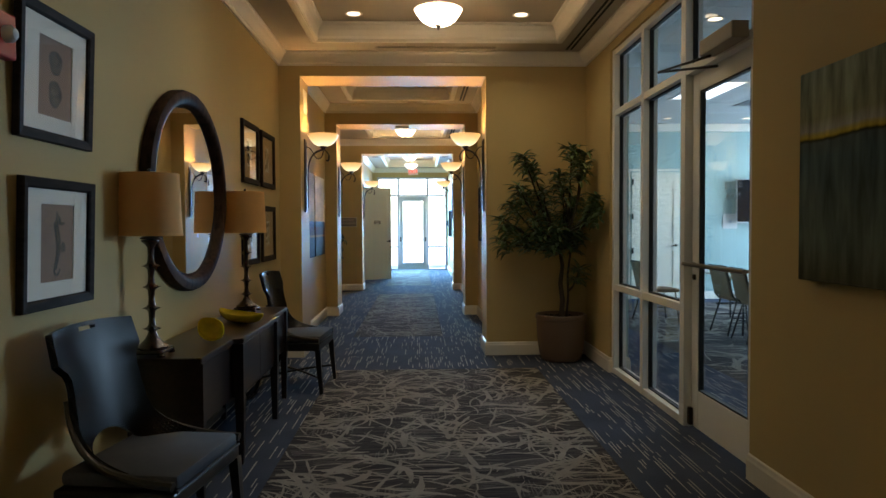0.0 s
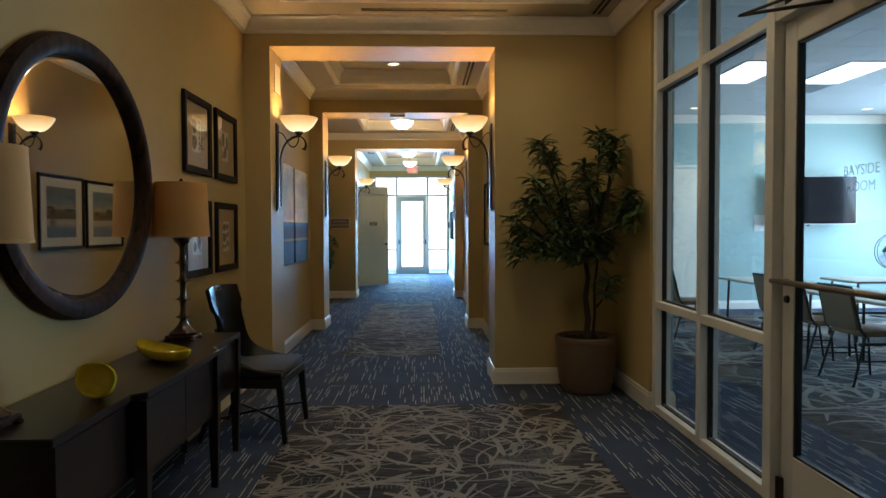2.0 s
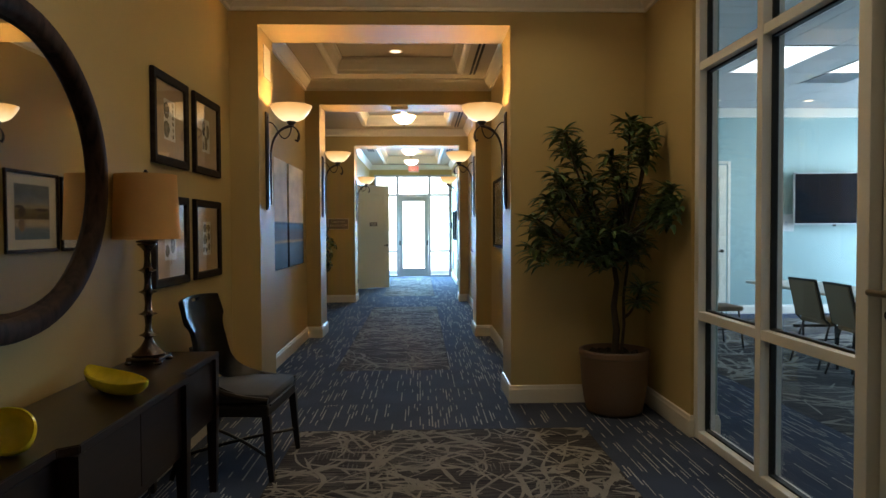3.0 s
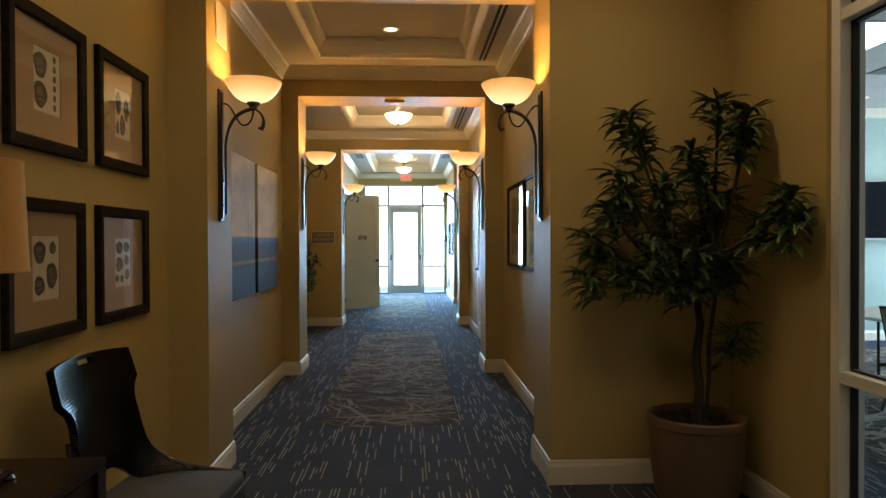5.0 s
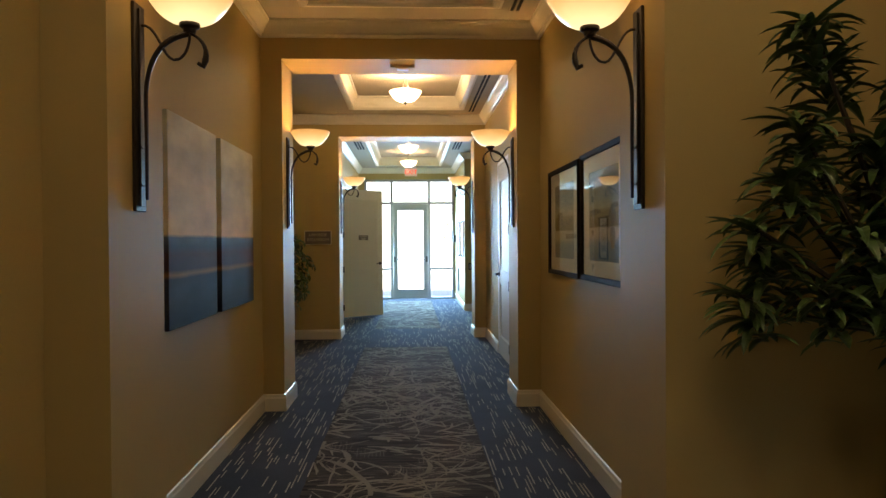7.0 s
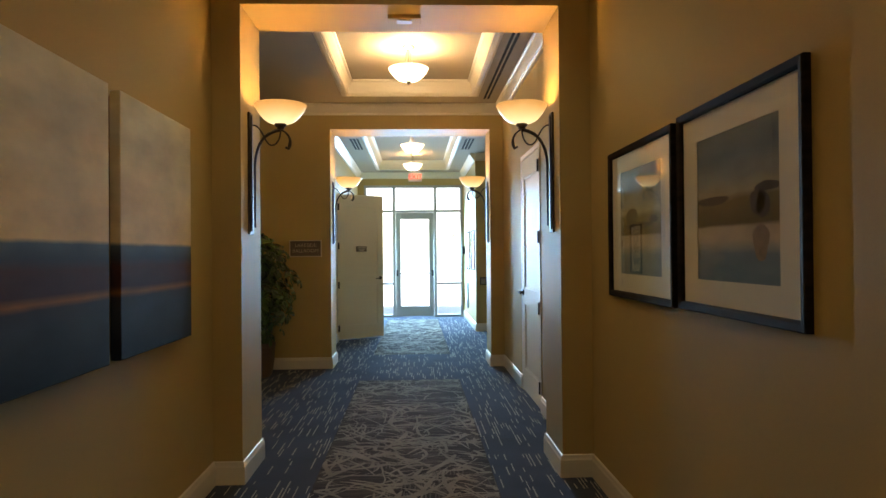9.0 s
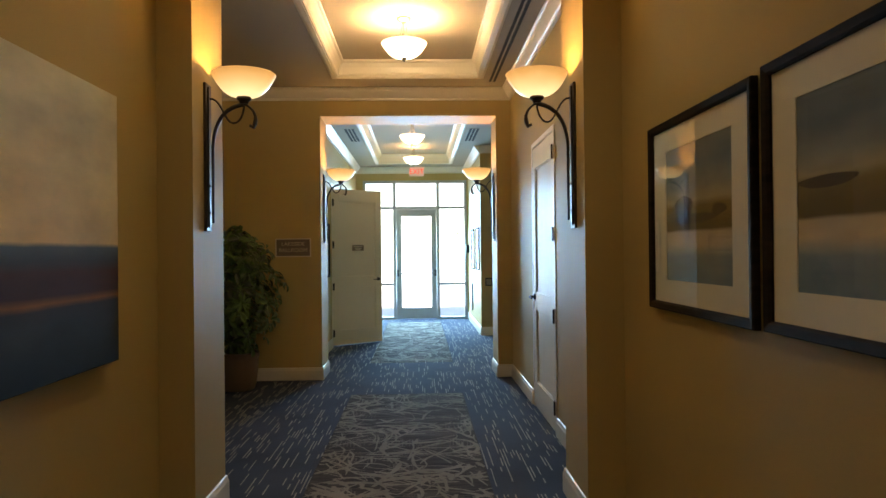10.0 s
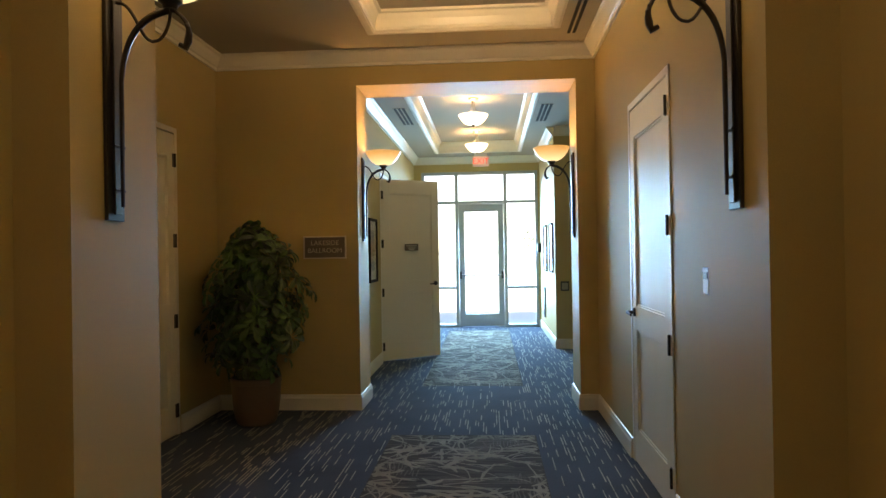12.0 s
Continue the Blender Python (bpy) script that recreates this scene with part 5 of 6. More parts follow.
def pot(parent, r, h):
    bm = bmesh.new()
    lathe(bm, [(0.0, 0), (r * 0.66, 0), (r * 0.74, 0.008), (r * 0.80, 0.035), (r * 0.86, h * 0.22), (r * 0.93, h * 0.5), (r * 0.97, h - 0.05), (r, h - 0.045), (r, h - 0.008), (r - 0.008, h), (r - 0.024, h), (r - 0.03, h - 0.05)], 48, None, False)
    body = part("pot", bm, TERRA, parent, "round brown clay pot", True)
    bm = bmesh.new()
    for i in range(90):
        a, q = random.uniform(0, 6.283), math.sqrt(random.random()) * (r - 0.04)
        bmesh.ops.create_icosphere(bm, subdivisions=1, radius=random.uniform(0.012, 0.026), matrix=pose(q * math.cos(a), q * math.sin(a), h - 0.052 + random.uniform(0, 0.01)))
    lathe(bm, [(0.0, h - 0.055), (r - 0.03, h - 0.055)], 30, None, False)
    part("soil", bm, SOIL, body, "dark mulch")


def blade_leaf(vs, fs, base, d, up, length, width, droop, round_tip=False):
    """A narrow arching leaf, folded along its midrib."""
    side = d.cross(up).normalized()
    p, dr, n = Vector(base), d.copy(), 6
    i0 = len(vs)
    for i in range(n + 1):
        t = i / n
        if round_tip:
            w = width * (0.10, 0.28, 0.58, 0.86, 1.0, 0.84, 0.22)[i]
        else:
            w = width * (math.sin(math.pi * min(1, 0.12 + 0.88 * t)) ** 0.7) * (1 if i < n else 0.02)
        nrm = side.cross(dr).normalized()
        vs += [p - side * w / 2 + nrm * w * 0.22, p.copy(), p + side * w / 2 + nrm * w * 0.22]
        dr = (dr + Vector((0, 0, -droop / n))).normalized()
        p = p + dr * length / n
    for i in range(n):
        a = i0 + 3 * i
        fs += [(a, a + 1, a + 4, a + 3), (a + 1, a + 2, a + 5, a + 4)]


def from_lists(name, vs, fs, mat, parent, label="", smooth=False):
    me = bpy.data.meshes.new(name)
    me.from_pydata([tuple(v) for v in vs], [], fs)
    me.materials.append(mat)
    if smooth:
        me.polygons.foreach_set("use_smooth", [True] * len(me.polygons))
    ob = new(name, me)
    ob.parent = parent
    return tagged(ob, label) if label else ob


rng = random.Random(7)
tr = thing("potted_tree", pose(1.572, 6.60, 0), "tall potted dracaena with dark strap leaves in clay pot", "potted plant")
pot(tr, 0.264, 0.482)
O = Vector((1.572, 6.60, 0))
tips = [(1.18, 6.58, 2.12), (1.27, 6.66, 2.02), (1.12, 6.55, 1.80), (1.22, 6.68, 1.72), (0.95, 6.52, 1.48), (1.05, 6.62, 1.40), (0.93, 6.55, 1.26), (1.37, 6.55, 1.76), (1.68, 6.56, 2.20), (1.79, 6.46, 2.13),
        (1.56, 6.50, 1.80), (1.70, 6.55, 1.68), (1.83, 6.10, 1.66), (1.82, 6.26, 1.56), (1.85, 6.02, 1.56), (1.74, 6.40, 2.02), (1.50, 6.42, 1.38), (1.66, 6.45, 1.34), (1.27, 6.50, 1.46), (1.14, 6.48, 1.28), (1.44, 6.45, 1.24), (1.74, 6.46, 0.97), (1.40, 6.62, 1.56), (1.60, 6.62, 1.52), (1.30, 6.44, 1.32), (1.56, 6.66, 1.95), (1.04, 6.50, 1.62), (1.76, 6.52, 1.30)]
bm = bmesh.new()
tube(bm, [(0, 0, 0.40), (0.015, -0.01, 0.62), (-0.01, -0.02, 0.80), (0.01, -0.03, 0.98), (-0.02, -0.04, 1.15)], [0.030, 0.026, 0.024, 0.021, 0.018], 9)
tube(bm, [(0.06, 0.03, 0.40), (0.08, 0.02, 0.66), (0.07, 0.0, 0.88), (0.09, -0.03, 1.1), (0.07, -0.05, 1.35)], [0.013, 0.012, 0.011, 0.011, 0.010], 8)
part("trunk", bm, BARK, tr, "slender knotted grey-brown trunk", True)
forks = [Vector((-0.02, -0.04, 1.15)), Vector((0.07, -0.05, 1.35)), Vector((0.08, 0.01, 0.72))]
for tx, ty, tz in tips:
    tip = Vector((tx, ty, tz)) - O
    f = forks[2] if tz < 1.05 else (forks[0] if tx < 1.45 or tz < 1.4 else forks[1])
    mid = f.lerp(tip, 0.5) + Vector((rng.uniform(-0.04, 0.04), rng.uniform(-0.03, 0.03), -0.05))
    bm = bmesh.new()
    tube(bm, bezier(f, f.lerp(mid, 0.6) + Vector((0, 0, -0.02)), mid, tip, 6), [0.013, 0.012, 0.011, 0.010, 0.009, 0.008, 0.007], 6)
    limb = part("limb", bm, BARK, tr, smooth=True)
    vs, fs = [], []
    axis = (tip - f).normalized() * 0.5 + Vector((0, -0.1, 0.7))
    axis.normalize()
    for k in range(56):
        back = rng.random() ** 1.3 * 0.20
        a = k * 2.399 + rng.uniform(-0.3, 0.3)
        side = Vector((math.cos(a), math.sin(a), 0))
        d = (axis * rng.uniform(0.15, 0.9) + side * rng.uniform(0.6, 1.0)).normalized()
        base = tip - axis * back + Vector((rng.uniform(-0.01, 0.01),) * 3)
        length = rng.uniform(0.105, 0.185)
        end = base + d * length + O
        if end.x > 1.88 or end.y > 6.88:
            d = (Vector((-abs(d.x), -abs(d.y), d.z))).normalized()
        blade_leaf(vs, fs, base, d, Vector((0, 0, 1)), length, rng.uniform(0.025, 0.040), rng.uniform(0.3, 1.7))
    from_lists("leaf_tuft", vs, fs, LEAFD, limb)

sc = thing("potted_plant", pose(-1.968, 14.12, 0), "bushy potted schefflera with mid-green leaflets in clay pot", "potted plant")
pot(sc, 0.215, 0.40)
bm = bmesh.new()
for a in range(5):
    x, y = 0.05 * math.cos(a * 1.3), 0.05 * math.sin(a * 1.3)
    tube(bm, bezier((x, y, 0.34), (x * 1.5, y * 1.5, 0.7), (x * 3, y * 3, 1.0), (x * 3.5, y * 3.5, 1.35 - 0.05 * a), 7), 0.010, 6)
part("stem", bm, BARK, sc, smooth=True)
ROSETTES = []
for v_ in range(8):
    vs, fs = [], []
    count = 6 + v_ % 3
    for q in range(count):
        ang = q * 2 * math.pi / count + rng.uniform(-0.2, 0.2)
        d = Vector((math.cos(ang), math.sin(ang), rng.uniform(0.05, 0.4))).normalized()
        blade_leaf(vs, fs, d * 0.02, d, Vector((0, 0, 1)), rng.uniform(0.085, 0.14), rng.uniform(0.042, 0.062), rng.uniform(0.5, 1.0), True)
    me = bpy.data.meshes.new("leaf_rosette")
    me.from_pydata([tuple(v) for v in vs], [], fs)
    me.materials.append(LEAFS)
    ROSETTES.append(me)
for k in range(225):
    u = rng.uniform(-1, 1)
    a = k * 2.399 + rng.uniform(-0.4, 0.4)
    rough_ = 1.0 + 0.18 * math.sin(3 * a + 5 * u) + 0.15 * math.sin(5 * a - 8 * u + 1)
    rad = 0.365 * math.sqrt(max(0.10, 1 - abs(u) ** 3.0)) * rough_ * (rng.uniform(0.80, 1.06) if k % 4 else rng.uniform(0.35, 0.7))
    hub = Vector((rad * math.cos(a), rad * math.sin(a) * 0.92 - 0.03, 1.04 + 0.60 * u + rng.uniform(-0.04, 0.04)))
    hub.y = min(hub.y, 0.30)
    hub.x = max(hub.x, -0.47)
    out = Vector((math.cos(a), math.sin(a), rng.uniform(-0.1, 0.9) + 0.5 * max(0, u))).normalized()
    ob = new("leaf_rosette", ROSETTES[k % 8])
    ob.parent = sc
    turn = out.to_track_quat("Z", "Y").to_matrix().to_4x4() @ Matrix.Rotation(rng.uniform(0, 6.28), 4, "Z")
    ob.matrix_local = Matrix.Translation(hub) @ turn @ Matrix.Scale(rng.uniform(0.8, 1.15), 4)

# ---- meeting room ----
TILE = plain("white_ceiling_tile", (0.42, 0.43, 0.42), 0.9, grain=160, vary=0.06, bump=0.2)
bm = bmesh.new()
# The two troffers in row 2 are out of view, added to light the room.
lights = {(3, 13), (5, 13), (7, 13), (3, 2), (6, 2)}
vent_t = {(5, 15)}
for i in range(12):
    for j in range(20):
        if (i, j) in lights or (i, j) in vent_t or (i, j - 1) in lights:
            continue
        x, y = 2.06 + 0.61 * i, 0.64 + 0.61 * j
        if x + 0.6 > 9.05 or y > 12.2:
            continue
        box(bm, x + 0.012, min(x + 0.598, 8.99), y + 0.012, min(y + 0.598, 12.3), 3.303, 3.32)
box(bm, 2.06, 9.0, 0.64, 12.32, 3.322, 3.40)
for i in range(13):
    box(bm, 2.05 + 0.61 * i, 2.072 + 0.61 * i, 0.64, 12.32, 3.3015, 3.306)
for j in range(20):
    box(bm, 2.06, 9.0, 0.63 + 0.61 * j, 0.652 + 0.61 * j, 3.3012, 3.3065)
tagged(new("ceiling_meeting_room", mesh_of("ceiling_meeting_room", bm, TILE)), "white suspended tile ceiling with troffers", "ceiling", kind="structure")
for i, j in lights:
    x, y = 2.06 + 0.61 * i, 0.64 + 0.61 * j
    d = thing("ceiling_troffer", pose(x + 0.305, y + 0.61, 3.30), "lit white rectangular ceiling troffer", "ceiling light", "meeting room troffers")
    boxpart("diffuser", TUBE, (-0.28, 0.28, -0.59, 0.59, 0.0, 0.008), d)
    bm = bmesh.new()
    for q in ((-0.30, -0.28, -0.61, 0.61), (0.28, 0.30, -0.61, 0.61), (-0.28, 0.28, -0.61, -0.59), (-0.28, 0.28, 0.59, 0.61)):
        box(bm, *q, -0.006, 0.01)
    part("frame", bm, ALU, d)
d = thing("return_air_grille", pose(5.415, 10.095, 3.30), "dark ceiling return-air grille", "air vent")
boxpart("slot_back", DARKVOID, (-0.28, 0.28, -0.28, 0.28, 0.0, 0.004), d)
for i in range(9):
    boxpart("slat", ALUD, (-0.28, 0.28, -0.26 + 0.06 * i, -0.24 + 0.06 * i, -0.008, 0.0), d)
bm = bmesh.new()
box(bm, 2.1, 8.99, 12.22, 12.318, 3.16, 3.30, 0.01)
tagged(new("trim", mesh_of("trim", bm, TRIM)), "white crown board on the sage wall", "moulding", kind="structure")
win = thing("window_3", pose(9.07, 10.15, 0), "wide daylit window of the meeting room", "window", kind="structure")
for k in range(4):
    boxpart("mullion", ALU, (-0.05, 0.05, -1.57 + 1.045 * k - 0.03, -1.57 + 1.045 * k + 0.03, 0.6, 2.8), win)
boxpart("window_sill", TRIM, (-0.12, -0.071, -1.65, 1.65, 0.56, 0.6), win, 0.004)

FAB = plain("taupe_chair_fabric", (0.25, 0.17, 0.11), 0.9, grain=260, vary=0.15, bump=0.2)
STEEL = plain("dark_bronze_steel_tube", (0.03, 0.026, 0.024), 0.4, metal=0.6)


def stack_chair():
    """A padded stacking chair facing +x."""
    c = thing("stacking_chair", pose(0, 0, 0), "taupe padded stacking chair with dark steel legs", "chair", "meeting room chairs")
    bm = bmesh.new()
    box(bm, -0.20, 0.23, -0.22, 0.22, 0.43, 0.485, 0.02)
    part("seat", bm, FAB, c, smooth=True)
    bm = bmesh.new()
    vs = box(bm, -0.02, 0.02, -0.205, 0.205, 0.0, 0.385, 0.014)
    bmesh.ops.transform(bm, matrix=pose(-0.235, 0, 0.49, 0, -13, 0), verts=bm.verts[:])
    part("backrest", bm, FAB, c, smooth=True)
    bm = bmesh.new()
    for sy in (-1, 1):
        tube(bm, [(-0.18, sy * 0.225, 0.44), (-0.235, sy * 0.225, 0.50), (-0.325, sy * 0.215, 0.875)], 0.013, 8)
    tube(bm, [(-0.325, -0.222, 0.872), (-0.325, 0.222, 0.872)], 0.014, 8)
    part("back_frame", bm, STEEL, c, smooth=True)
    for sx, sy in ((-1, -1), (-1, 1), (1, -1), (1, 1)):
        bm = bmesh.new()
        tube(bm, [(sx * 0.17, sy * 0.205, 0.44), (sx * (0.30 if sx < 0 else 0.22), sy * 0.23, 0.0)], 0.011, 8)
        part("leg", bm, STEEL, c, smooth=True)
    bm = bmesh.new()
    for sy in (-1, 1):
        tube(bm, [(-0.235, sy * 0.218, 0.22), (0.195, sy * 0.218, 0.22)], 0.008, 6)
    part("stretcher", bm, STEEL, c)
    return c


k0 = stack_chair()
k0.matrix_world = pose(4.20, 6.86, 0, 0, 0, 4)
for x, y, a in ((4.22, 7.55, -4), (4.26, 8.22, 3), (3.60, 9.43, 3)):
    copy_thing(k0, pose(x, y, 0, 0, 0, a))
LAM = plain("pale_laminate", (0.62, 0.58, 0.50), 0.35, grain=50, vary=0.04)
for x, y, lx, ly in ((4.48, 8.82, 0.38, 0.92), (4.48, 6.95, 0.38, 0.92), (6.3, 9.2, 0.92, 0.38)):
    t = thing("folding_table", pose(x, y, 0), "pale laminate folding table with dark steel legs", "table", "meeting room tables")
    boxpart("tabletop", LAM, (-lx, lx, -ly, ly, 0.715, 0.745), t, 0.008)
    for sx in (-1, 1):
        for sy in (-1, 1):
            bm = bmesh.new()
            tube(bm, [(sx * (lx - 0.10), sy * (ly - 0.12), 0.715), (sx * (lx - 0.08), sy * (ly - 0.10), 0)], 0.014, 8)
            part("leg", bm, STEEL, t)
    boxpart("brace", STEEL, (-lx + 0.1, lx - 0.1, -0.012, 0.012, 0.30, 0.33), t)
tv = thing("television", pose(6.78, 12.12, 1.44, 0, 0, -3), "large black wall-mounted flat television, switched off", "television")
bezel = boxpart("bezel", WHITEPL, (-0.725, 0.725, 0.0, 0.045, 0.0, 0.82), tv, 0.006)
boxpart("screen", plain("glossy_black_screen", (0.008, 0.009, 0.012), 0.08, bump=0, vary=0.05, spec=0.2), (-0.711, 0.711, -0.004, -0.0005, 0.018, 0.808), bezel)
boxpart("wall_bracket", BLACKPL, (-0.60, 0.20, 0.046, 0.20, 0.15, 0.60), tv, 0.01)
boxpart("foot", BLACKPL, (-0.10, -0.06, 0.0, 0.03, -0.03, 0.0), tv)
sw = thing("wall_switch_plate", pose(6.0, 12.318, 1.33), "white wall plate with switches", "switch")
boxpart("plate", WHITEPL, (-0.14, 0.14, -0.012, 0, 0, 0.28), sw, 0.003)
boxpart("switch", ALUD, (-0.03, 0.03, -0.018, -0.0122, 0.10, 0.16), sw)
fn = thing("pedestal_fan", pose(7.45, 11.2, 0), "black pedestal fan standing by the sage wall", "fan")
bm = bmesh.new()
lathe(bm, [(0.0, 0), (0.24, 0), (0.24, 0.02), (0.05, 0.045), (0.03, 0.06), (0.0, 0.06)], 28, None, False)
part("base", bm, BLACKPL, fn, smooth=True)
bm = bmesh.new()
tube(bm, [(0, 0, 0.05), (0, 0, 0.95)], 0.016, 10)
part("pole", bm, BLACKPL, fn)
bm = bmesh.new()
for rr, yy in ((0.27, -0.05), (0.27, -0.11), (0.18, -0.14), (0.09, -0.155)):
    pts = [(rr * math.cos(2 * math.pi * i / 32), yy, 1.02 + rr * math.sin(2 * math.pi * i / 32)) for i in range(33)]
    tube(bm, pts, 0.007 if rr > 0.2 else 0.004, 6)
for i in range(16):
    a = 2 * math.pi * i / 16
    tube(bm, [(0.03 * math.cos(a), -0.155, 1.02 + 0.03 * math.sin(a)), (0.27 * math.cos(a), -0.11, 1.02 + 0.27 * math.sin(a))], 0.0025, 4)
part("cage", bm, BLACKPL, fn)
for i in range(3):
    a = 2 * math.pi * i / 3 + 0.4
    bm = bmesh.new()
    vs = [bm.verts.new((q[0], q[1], q[2])) for q in ((0.03, -0.01, 0.02), (0.22, -0.02, 0.08), (0.24, 0.0, -0.02), (0.20, 0.02, -0.09), (0.03, 0.01, -0.03))]
    bm.faces.new(vs)
    bmesh.ops.solidify(bm, geom=bm.faces[:], thickness=0.004)
    bmesh.ops.transform(bm, matrix=pose(0, -0.08, 1.02) @ Matrix.Rotation(a, 4, "Y"), verts=bm.verts[:])
    part("blade", bm, ALUD, fn)
bm = bmesh.new()
lathe(bm, [(0.0, 0), (0.06, 0), (0.07, 0.05), (0.06, 0.12), (0.0, 0.13)], 18, pose(0, -0.05, 1.02, -90, 0, 0), False)
part("motor", bm, BLACKPL, fn, smooth=True)
gl = thing("glass_lettering", pose(1.9955, 3.63, 1.535, 0, 0, -90), "pale vinyl room name lettered on the glass door", "lettering")
VINYL = film("frosted_white_vinyl", (0.78, 0.80, 0.80), 0.38)
lettering("BAYSIDE", 0.062, VINYL, gl, "letters", pose(0, 0, 0.098, 90, 0, 0), 0.0004)
lettering("ROOM", 0.062, VINYL, gl, "letters", pose(0, 0, 0.030, 90, 0, 0), 0.0004)

# ---- outside ----
GRASS = plain("pale_gravel_and_dry_grass", (0.44, 0.43, 0.37), 0.95, grain=30, vary=0.35, bump=0.3, big=0.4)
CONC = plain("pale_concrete_paving", (0.55, 0.54, 0.51), 0.85, grain=40, vary=0.12, bump=0.2, big=0.6)
bm = bmesh.new()
v4 = [bm.verts.new(q) for q in ((-600, -600, -0.14), (600, -600, -0.14), (600, 600, -0.14), (-600, 600, -0.14))]
bm.faces.new(v4)
tagged(new("ground", mesh_of("ground", bm, GRASS)), "pale sunlit open ground around the building", "ground", kind="structure")
solid("pavement", CONC, [(-40, 40, FRONT + 0.1, 70, -0.12, -0.02)], "pale sunlit concrete paving outside the entrance", "paving")
solid("roof", CONC, [(-6.6, 9.3, BACK - 0.3, FRONT + 0.2, TOP, TOP + 0.15)], "flat roof slab over the rooms", "roof")
solid("wall_outer", PAINT, [(-6.6, -6.45, BACK - 0.2, FRONT + 0.1, 0, TOP), (-6.45, -1.5, FRONT - 0.05, FRONT + 0.1, 0, TOP), (1.16, 9.2, FRONT - 0.05, FRONT + 0.1, 0, TOP), (9.14, 9.28, 12.4, FRONT + 0.1, 0, TOP), (-6.45, -1.52, BACK - 0.2, BACK - 0.05, 0, TOP), (1.9, 9.2, BACK - 0.2, BACK - 0.05, 0, TOP), (9.14, 9.28, BACK - 0.2, 0.6, 0, TOP)],
      "plain outer walls of the building", "wall")
LEAFO = plain("garden_leaf", (0.14, 0.17, 0.11), 0.5, grain=12, vary=0.4, big=2)


def garden_tree(x, y, h, r, seed, label):
    q = random.Random(seed)
    t = thing("garden_tree", pose(x, y, -0.14), label, "tree", "garden trees")
    bm = bmesh.new()
    tube(bm, [(0, 0, 0), (0.05, 0, h * 0.3), (-0.05, 0.05, h * 0.6), (0.0, 0.0, h * 0.85)], [0.14, 0.11, 0.07, 0.03], 9)
    for i in range(7):
        a = i * 0.9 + seed
        z = h * (0.35 + 0.07 * i)
        tube(bm, [(0, 0, z), (r * 0.4 * math.cos(a), r * 0.4 * math.sin(a), z + 0.25 * r), (r * 0.75 * math.cos(a), r * 0.75 * math.sin(a), z + 0.4 * r)], [0.05, 0.035, 0.015], 6)
    part("trunk", bm, BARK, t, smooth=True)
    vs, fs = [], []
    clumps = [Vector((q.gauss(0, 0.45) * r, q.gauss(0, 0.45) * r, h * 0.66 + q.gauss(0, 0.2) * h * 0.6)) for _ in range(34)]
    for i in range(2600):
        c = q.choice(clumps)
        p = c + Vector((q.gauss(0, 0.16), q.gauss(0, 0.16), q.gauss(0, 0.13))) * r
        if p.z < h * 0.25:
            continue
        d = Vector((q.uniform(-1, 1), q.uniform(-1, 1), q.uniform(-0.8, 0.4))).normalized()
        e = d.cross(Vector((0.3, 0.5, 0.8))).normalized() * 0.06
        i0 = len(vs)
        vs += [p, p + d * 0.10 + e, p + d * 0.2, p + d * 0.10 - e]
        fs.append((i0, i0 + 1, i0 + 2, i0 + 3))
    from_lists("crown", vs, fs, LEAFO, t, "open crown of small green leaves")


for x, y, h, r, s in ((5.2, 50, 4.2, 2.4, 1), (6.0, 38, 6.0, 2.2, 2), (-9, 48, 6.5, 2.4, 3)):
    garden_tree(x, y, h, r, s, "leafy garden tree in bright sun outside")
vs, fs = [], []
for i in range(2400):
    p = Vector((rng.uniform(1.3, 5.0), rng.uniform(25.6, 26.5), 0))
    p.z = rng.uniform(-0.1, 0.65 + 0.15 * math.sin(p.x * 3))
    d = Vector((rng.uniform(-1, 1), rng.uniform(-1, 1), rng.uniform(-0.2, 1))).normalized()
    e = d.cross(Vector((0.3, 0.5, 0.8))).normalized() * 0.03
    i0 = len(vs)
    vs += [p, p + d * 0.06 + e, p + d * 0.12, p + d * 0.06 - e]
    fs.append((i0, i0 + 1, i0 + 2, i0 + 3))
hd = from_lists("hedge", vs, fs, LEAFO, None)
tagged(hd, "low clipped hedge beside the paving", "hedge", kind="stuff")

# ---- carpet pattern ----
def ribbon(vs, fs, pts, widths, z, clip):
    x0, x1, y0, y1 = clip
    prev = None
    for i, (x, y) in enumerate(pts):
        ax, ay = pts[max(i - 1, 0)]
        bx, by = pts[min(i + 1, len(pts) - 1)]
        n_ = math.hypot(bx - ax, by - ay) or 1
        nx, ny = -(by - ay) / n_ * widths[i] / 2, (bx - ax) / n_ * widths[i] / 2
        if not (x0 < x < x1 and y0 < y < y1):
            prev = None
            continue
        cl = lambda a, lo, hi: min(max(a, lo), hi)
        i0 = len(vs)
        vs += [(cl(x + nx, x0, x1), cl(y + ny, y0, y1), z), (cl(x - nx, x0, x1), cl(y - ny, y0, y1), z)]
        if prev is not None:
            fs.append((prev, prev + 1, i0 + 1, i0))
        prev = i0


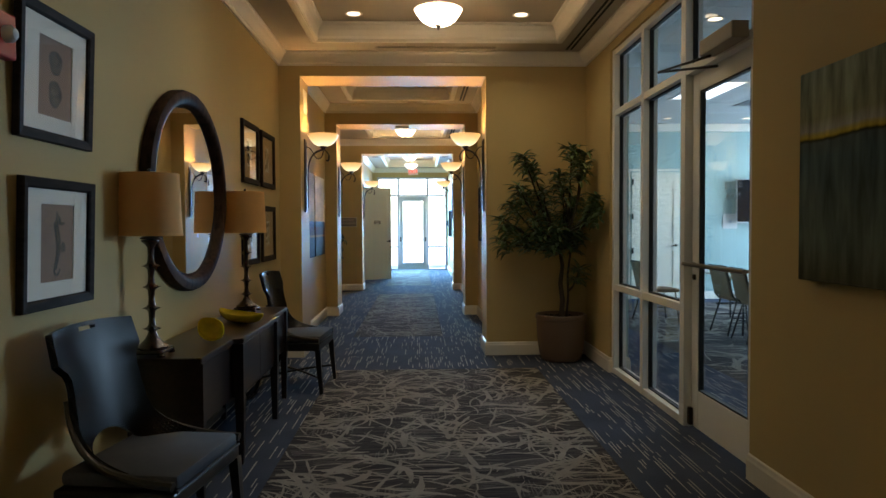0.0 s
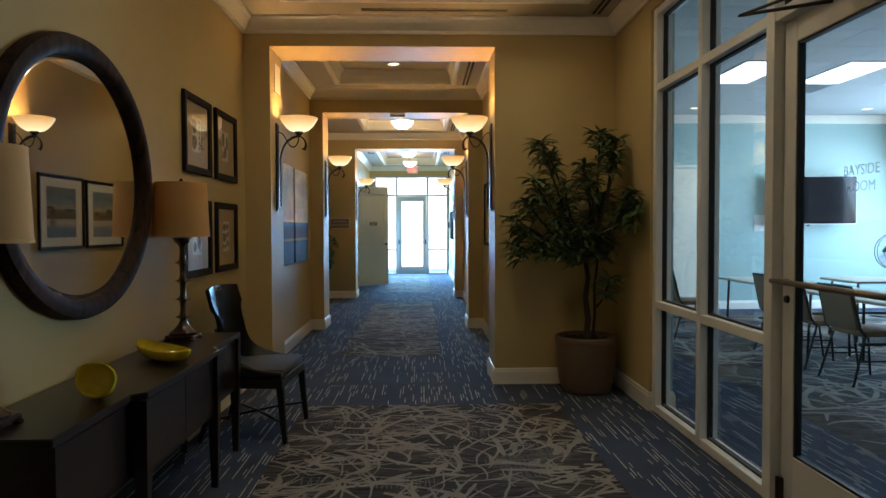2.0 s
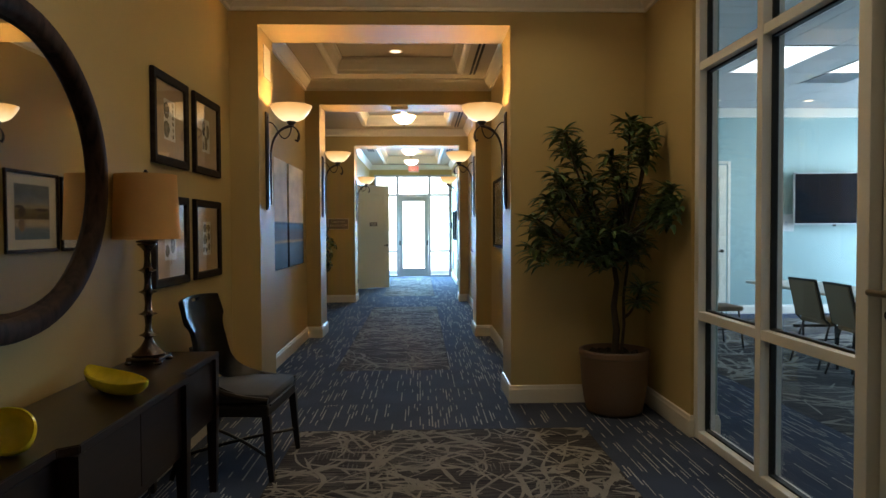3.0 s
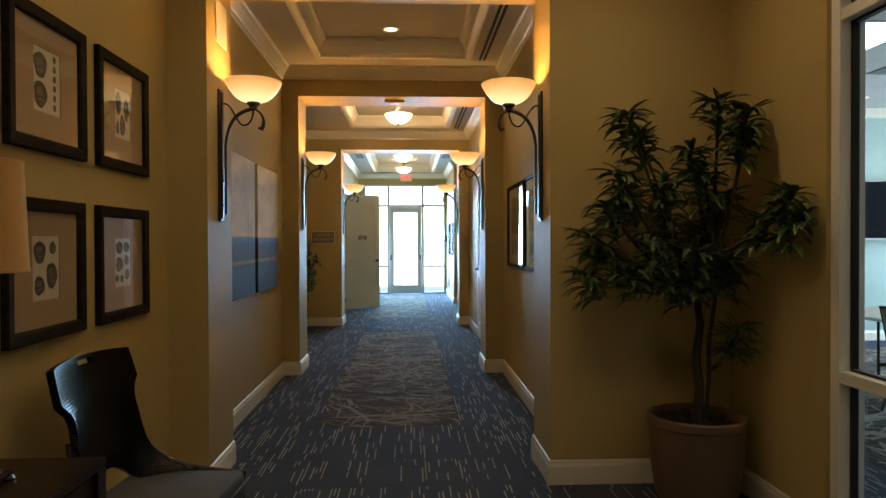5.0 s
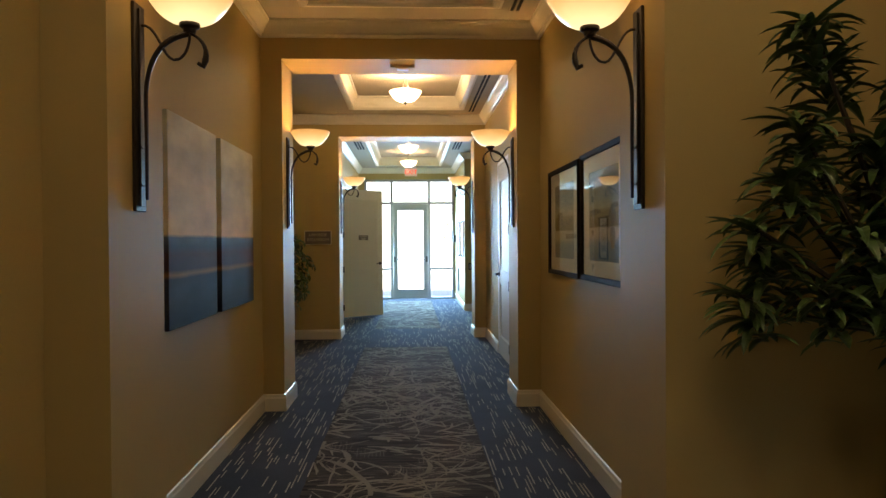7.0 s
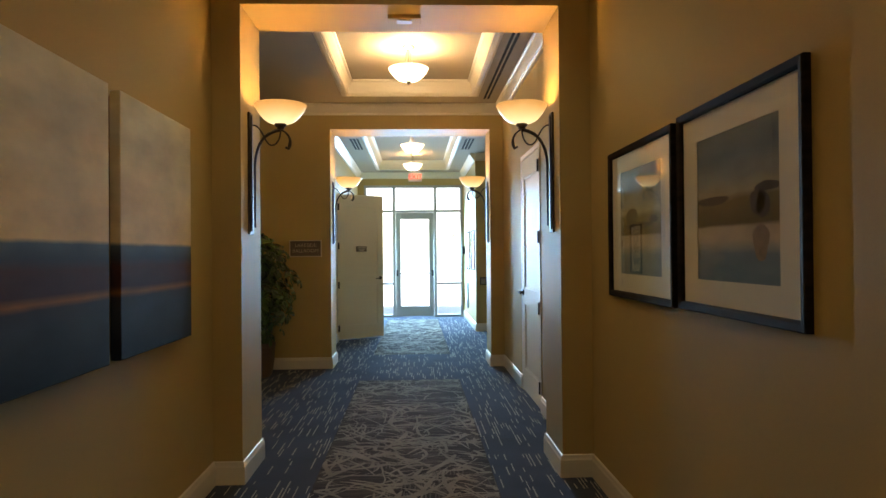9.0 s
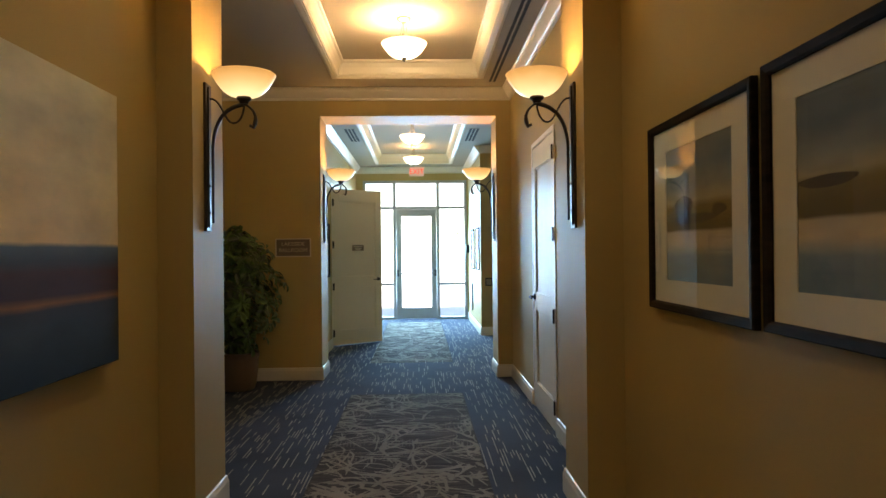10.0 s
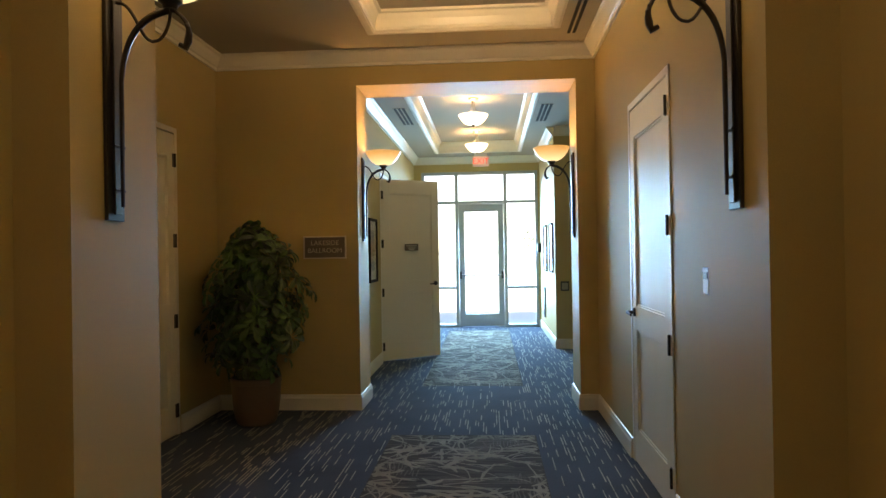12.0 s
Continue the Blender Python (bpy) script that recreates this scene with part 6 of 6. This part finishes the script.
def branches(x0, x1, y0, y1, per_m2, seed, big=1.0):
    q = random.Random(seed)
    area_ = (x1 - x0) * (y1 - y0)
    clip = (x0, x1, y0, y1)
    vs, fs, vs2, fs2 = [], [], [], []
    for _ in range(int(area_ * per_m2)):
        a = q.gauss(0, 0.55) if q.random() < 0.70 else q.uniform(0.6, 2.5)
        ln = q.uniform(0.16, 0.52) * big
        k = q.gauss(0, 2.2) / big
        w = q.choice((0.009, 0.011, 0.013, 0.015, 0.018, 0.024, 0.034)) * big
        x, y = q.uniform(x0 - 0.2, x1), q.uniform(y0 - 0.1, y1 + 0.1)
        pts, ws, n_ = [], [], 14
        for i in range(n_ + 1):
            pts.append((x, y))
            t = i / n_
            ws.append(w * (0.35 + 0.8 * math.sin(math.pi * (0.1 + 0.8 * t))) * (1 + 0.25 * math.sin(9 * t + k)))
            x, y = x + math.cos(a) * ln / n_, y + math.sin(a) * ln / n_
            a += k * ln / n_ + q.gauss(0, 0.07)
        ribbon(vs, fs, pts, ws, 0.0022 + 0.0006 * q.random(), clip)
        if w > 0.011 * big and q.random() < 0.8:
            px, py = pts[7]
            b2 = a + q.choice((-1, 1)) * q.uniform(0.5, 1.1)
            br = [(px + math.cos(b2) * 0.02 * i * big, py + math.sin(b2) * 0.02 * i * big) for i in range(7)]
            ribbon(vs, fs, br, [w * (1.3 - 0.16 * i) for i in range(7)], 0.0030, clip)
    for _ in range(int(area_ * 11 / big)):
        cx, cy, up = q.uniform(x0, x1), q.uniform(y0, y1), q.random() < 0.45
        for i in range(q.randint(7, 13)):
            if up:
                x, y, ln, a = cx + 0.026 * i * big, cy + q.gauss(0, 0.012), q.uniform(0.10, 0.20) * big, math.pi / 2 + q.gauss(0, 0.07)
            else:
                x, y, ln, a = cx + q.gauss(0, 0.03), cy + 0.020 * i * big, q.uniform(0.15, 0.36) * big, q.gauss(0, 0.05)
            ribbon(vs2, fs2, [(x + math.cos(a) * ln * s / 3, y + math.sin(a) * ln * s / 3) for s in range(4)], [0.006 * big] * 4, 0.0015, clip)
    o = from_lists("carpet_branch_pattern", vs, fs, STROKE, None)
    tagged(o, "taupe branch-like pattern woven into the carpet", "carpet pattern", kind="stuff")
    o = from_lists("carpet_hatch_pattern", vs2, fs2, STROKE2, None)
    tagged(o, "faint hatched pattern woven into the carpet", "carpet pattern", kind="stuff")


RUNS = ((-0.74, 1.25, 1.2, 6.2), (-0.74, 0.39, 8.2, 13.74), (-0.70, 0.39, 15.7, 20.9), (2.95, 8.6, 2.5, 11.7))
for i, (x0, x1, y0, y1) in enumerate(RUNS):
    me = bpy.data.meshes.new("carpet_panel")
    me.from_pydata([(x0, y0, 0.0009), (x1, y0, 0.0009), (x1, y1, 0.0009), (x0, y1, 0.0009)], [], [(0, 1, 2, 3)])
    me.materials.append(STRIPED)
    tagged(new("carpet_panel", me), "taupe striped panel inlaid in the dark carpet", "carpet", kind="structure")
    branches(x0, x1, y0, y1, 92 if i < 3 else 15, 11 + i, 1.0 if i < 3 else 1.9)
q = random.Random(5)
vs, fs = [], []
for x0, x1, y0, y1 in ((-1.36, 1.9, 1.2, 6.9), (-1.14, 0.8, 6.9, 7.4), (-1.34, 1.0, 7.4, 10.36), (-1.14, 0.8, 10.36, 10.82), (-2.53, 1.0, 10.82, 14.6), (-1.14, 0.83, 14.6, 15.0), (-1.36, 1.9, 15.0, 18.5), (-1.36, 1.0, 18.5, 21.4), (2.1, 3.0, 2.5, 11.7)):
    for _ in range(int((x1 - x0) * (y1 - y0) * 78)):
        x, y = x0 + 0.022 * round(q.uniform(0, x1 - x0) / 0.022), q.uniform(y0, y1)
        if any(a < x < b and c - 0.04 < y < d for a, b, c, d in RUNS):
            continue
        ln, w = q.choice((0.09, 0.13, 0.17, 0.22, 0.28)), q.uniform(0.006, 0.0095)
        i0 = len(vs)
        vs += [(x, y, 0.0016), (x + w, y, 0.0016), (x + w, min(y + ln, y1), 0.0016), (x, min(y + ln, y1), 0.0016)]
        fs.append((i0, i0 + 1, i0 + 2, i0 + 3))
o = from_lists("carpet_dash_pattern", vs, fs, DASH, None)
tagged(o, "pale short dashes woven into the dark carpet", "carpet pattern", kind="stuff")
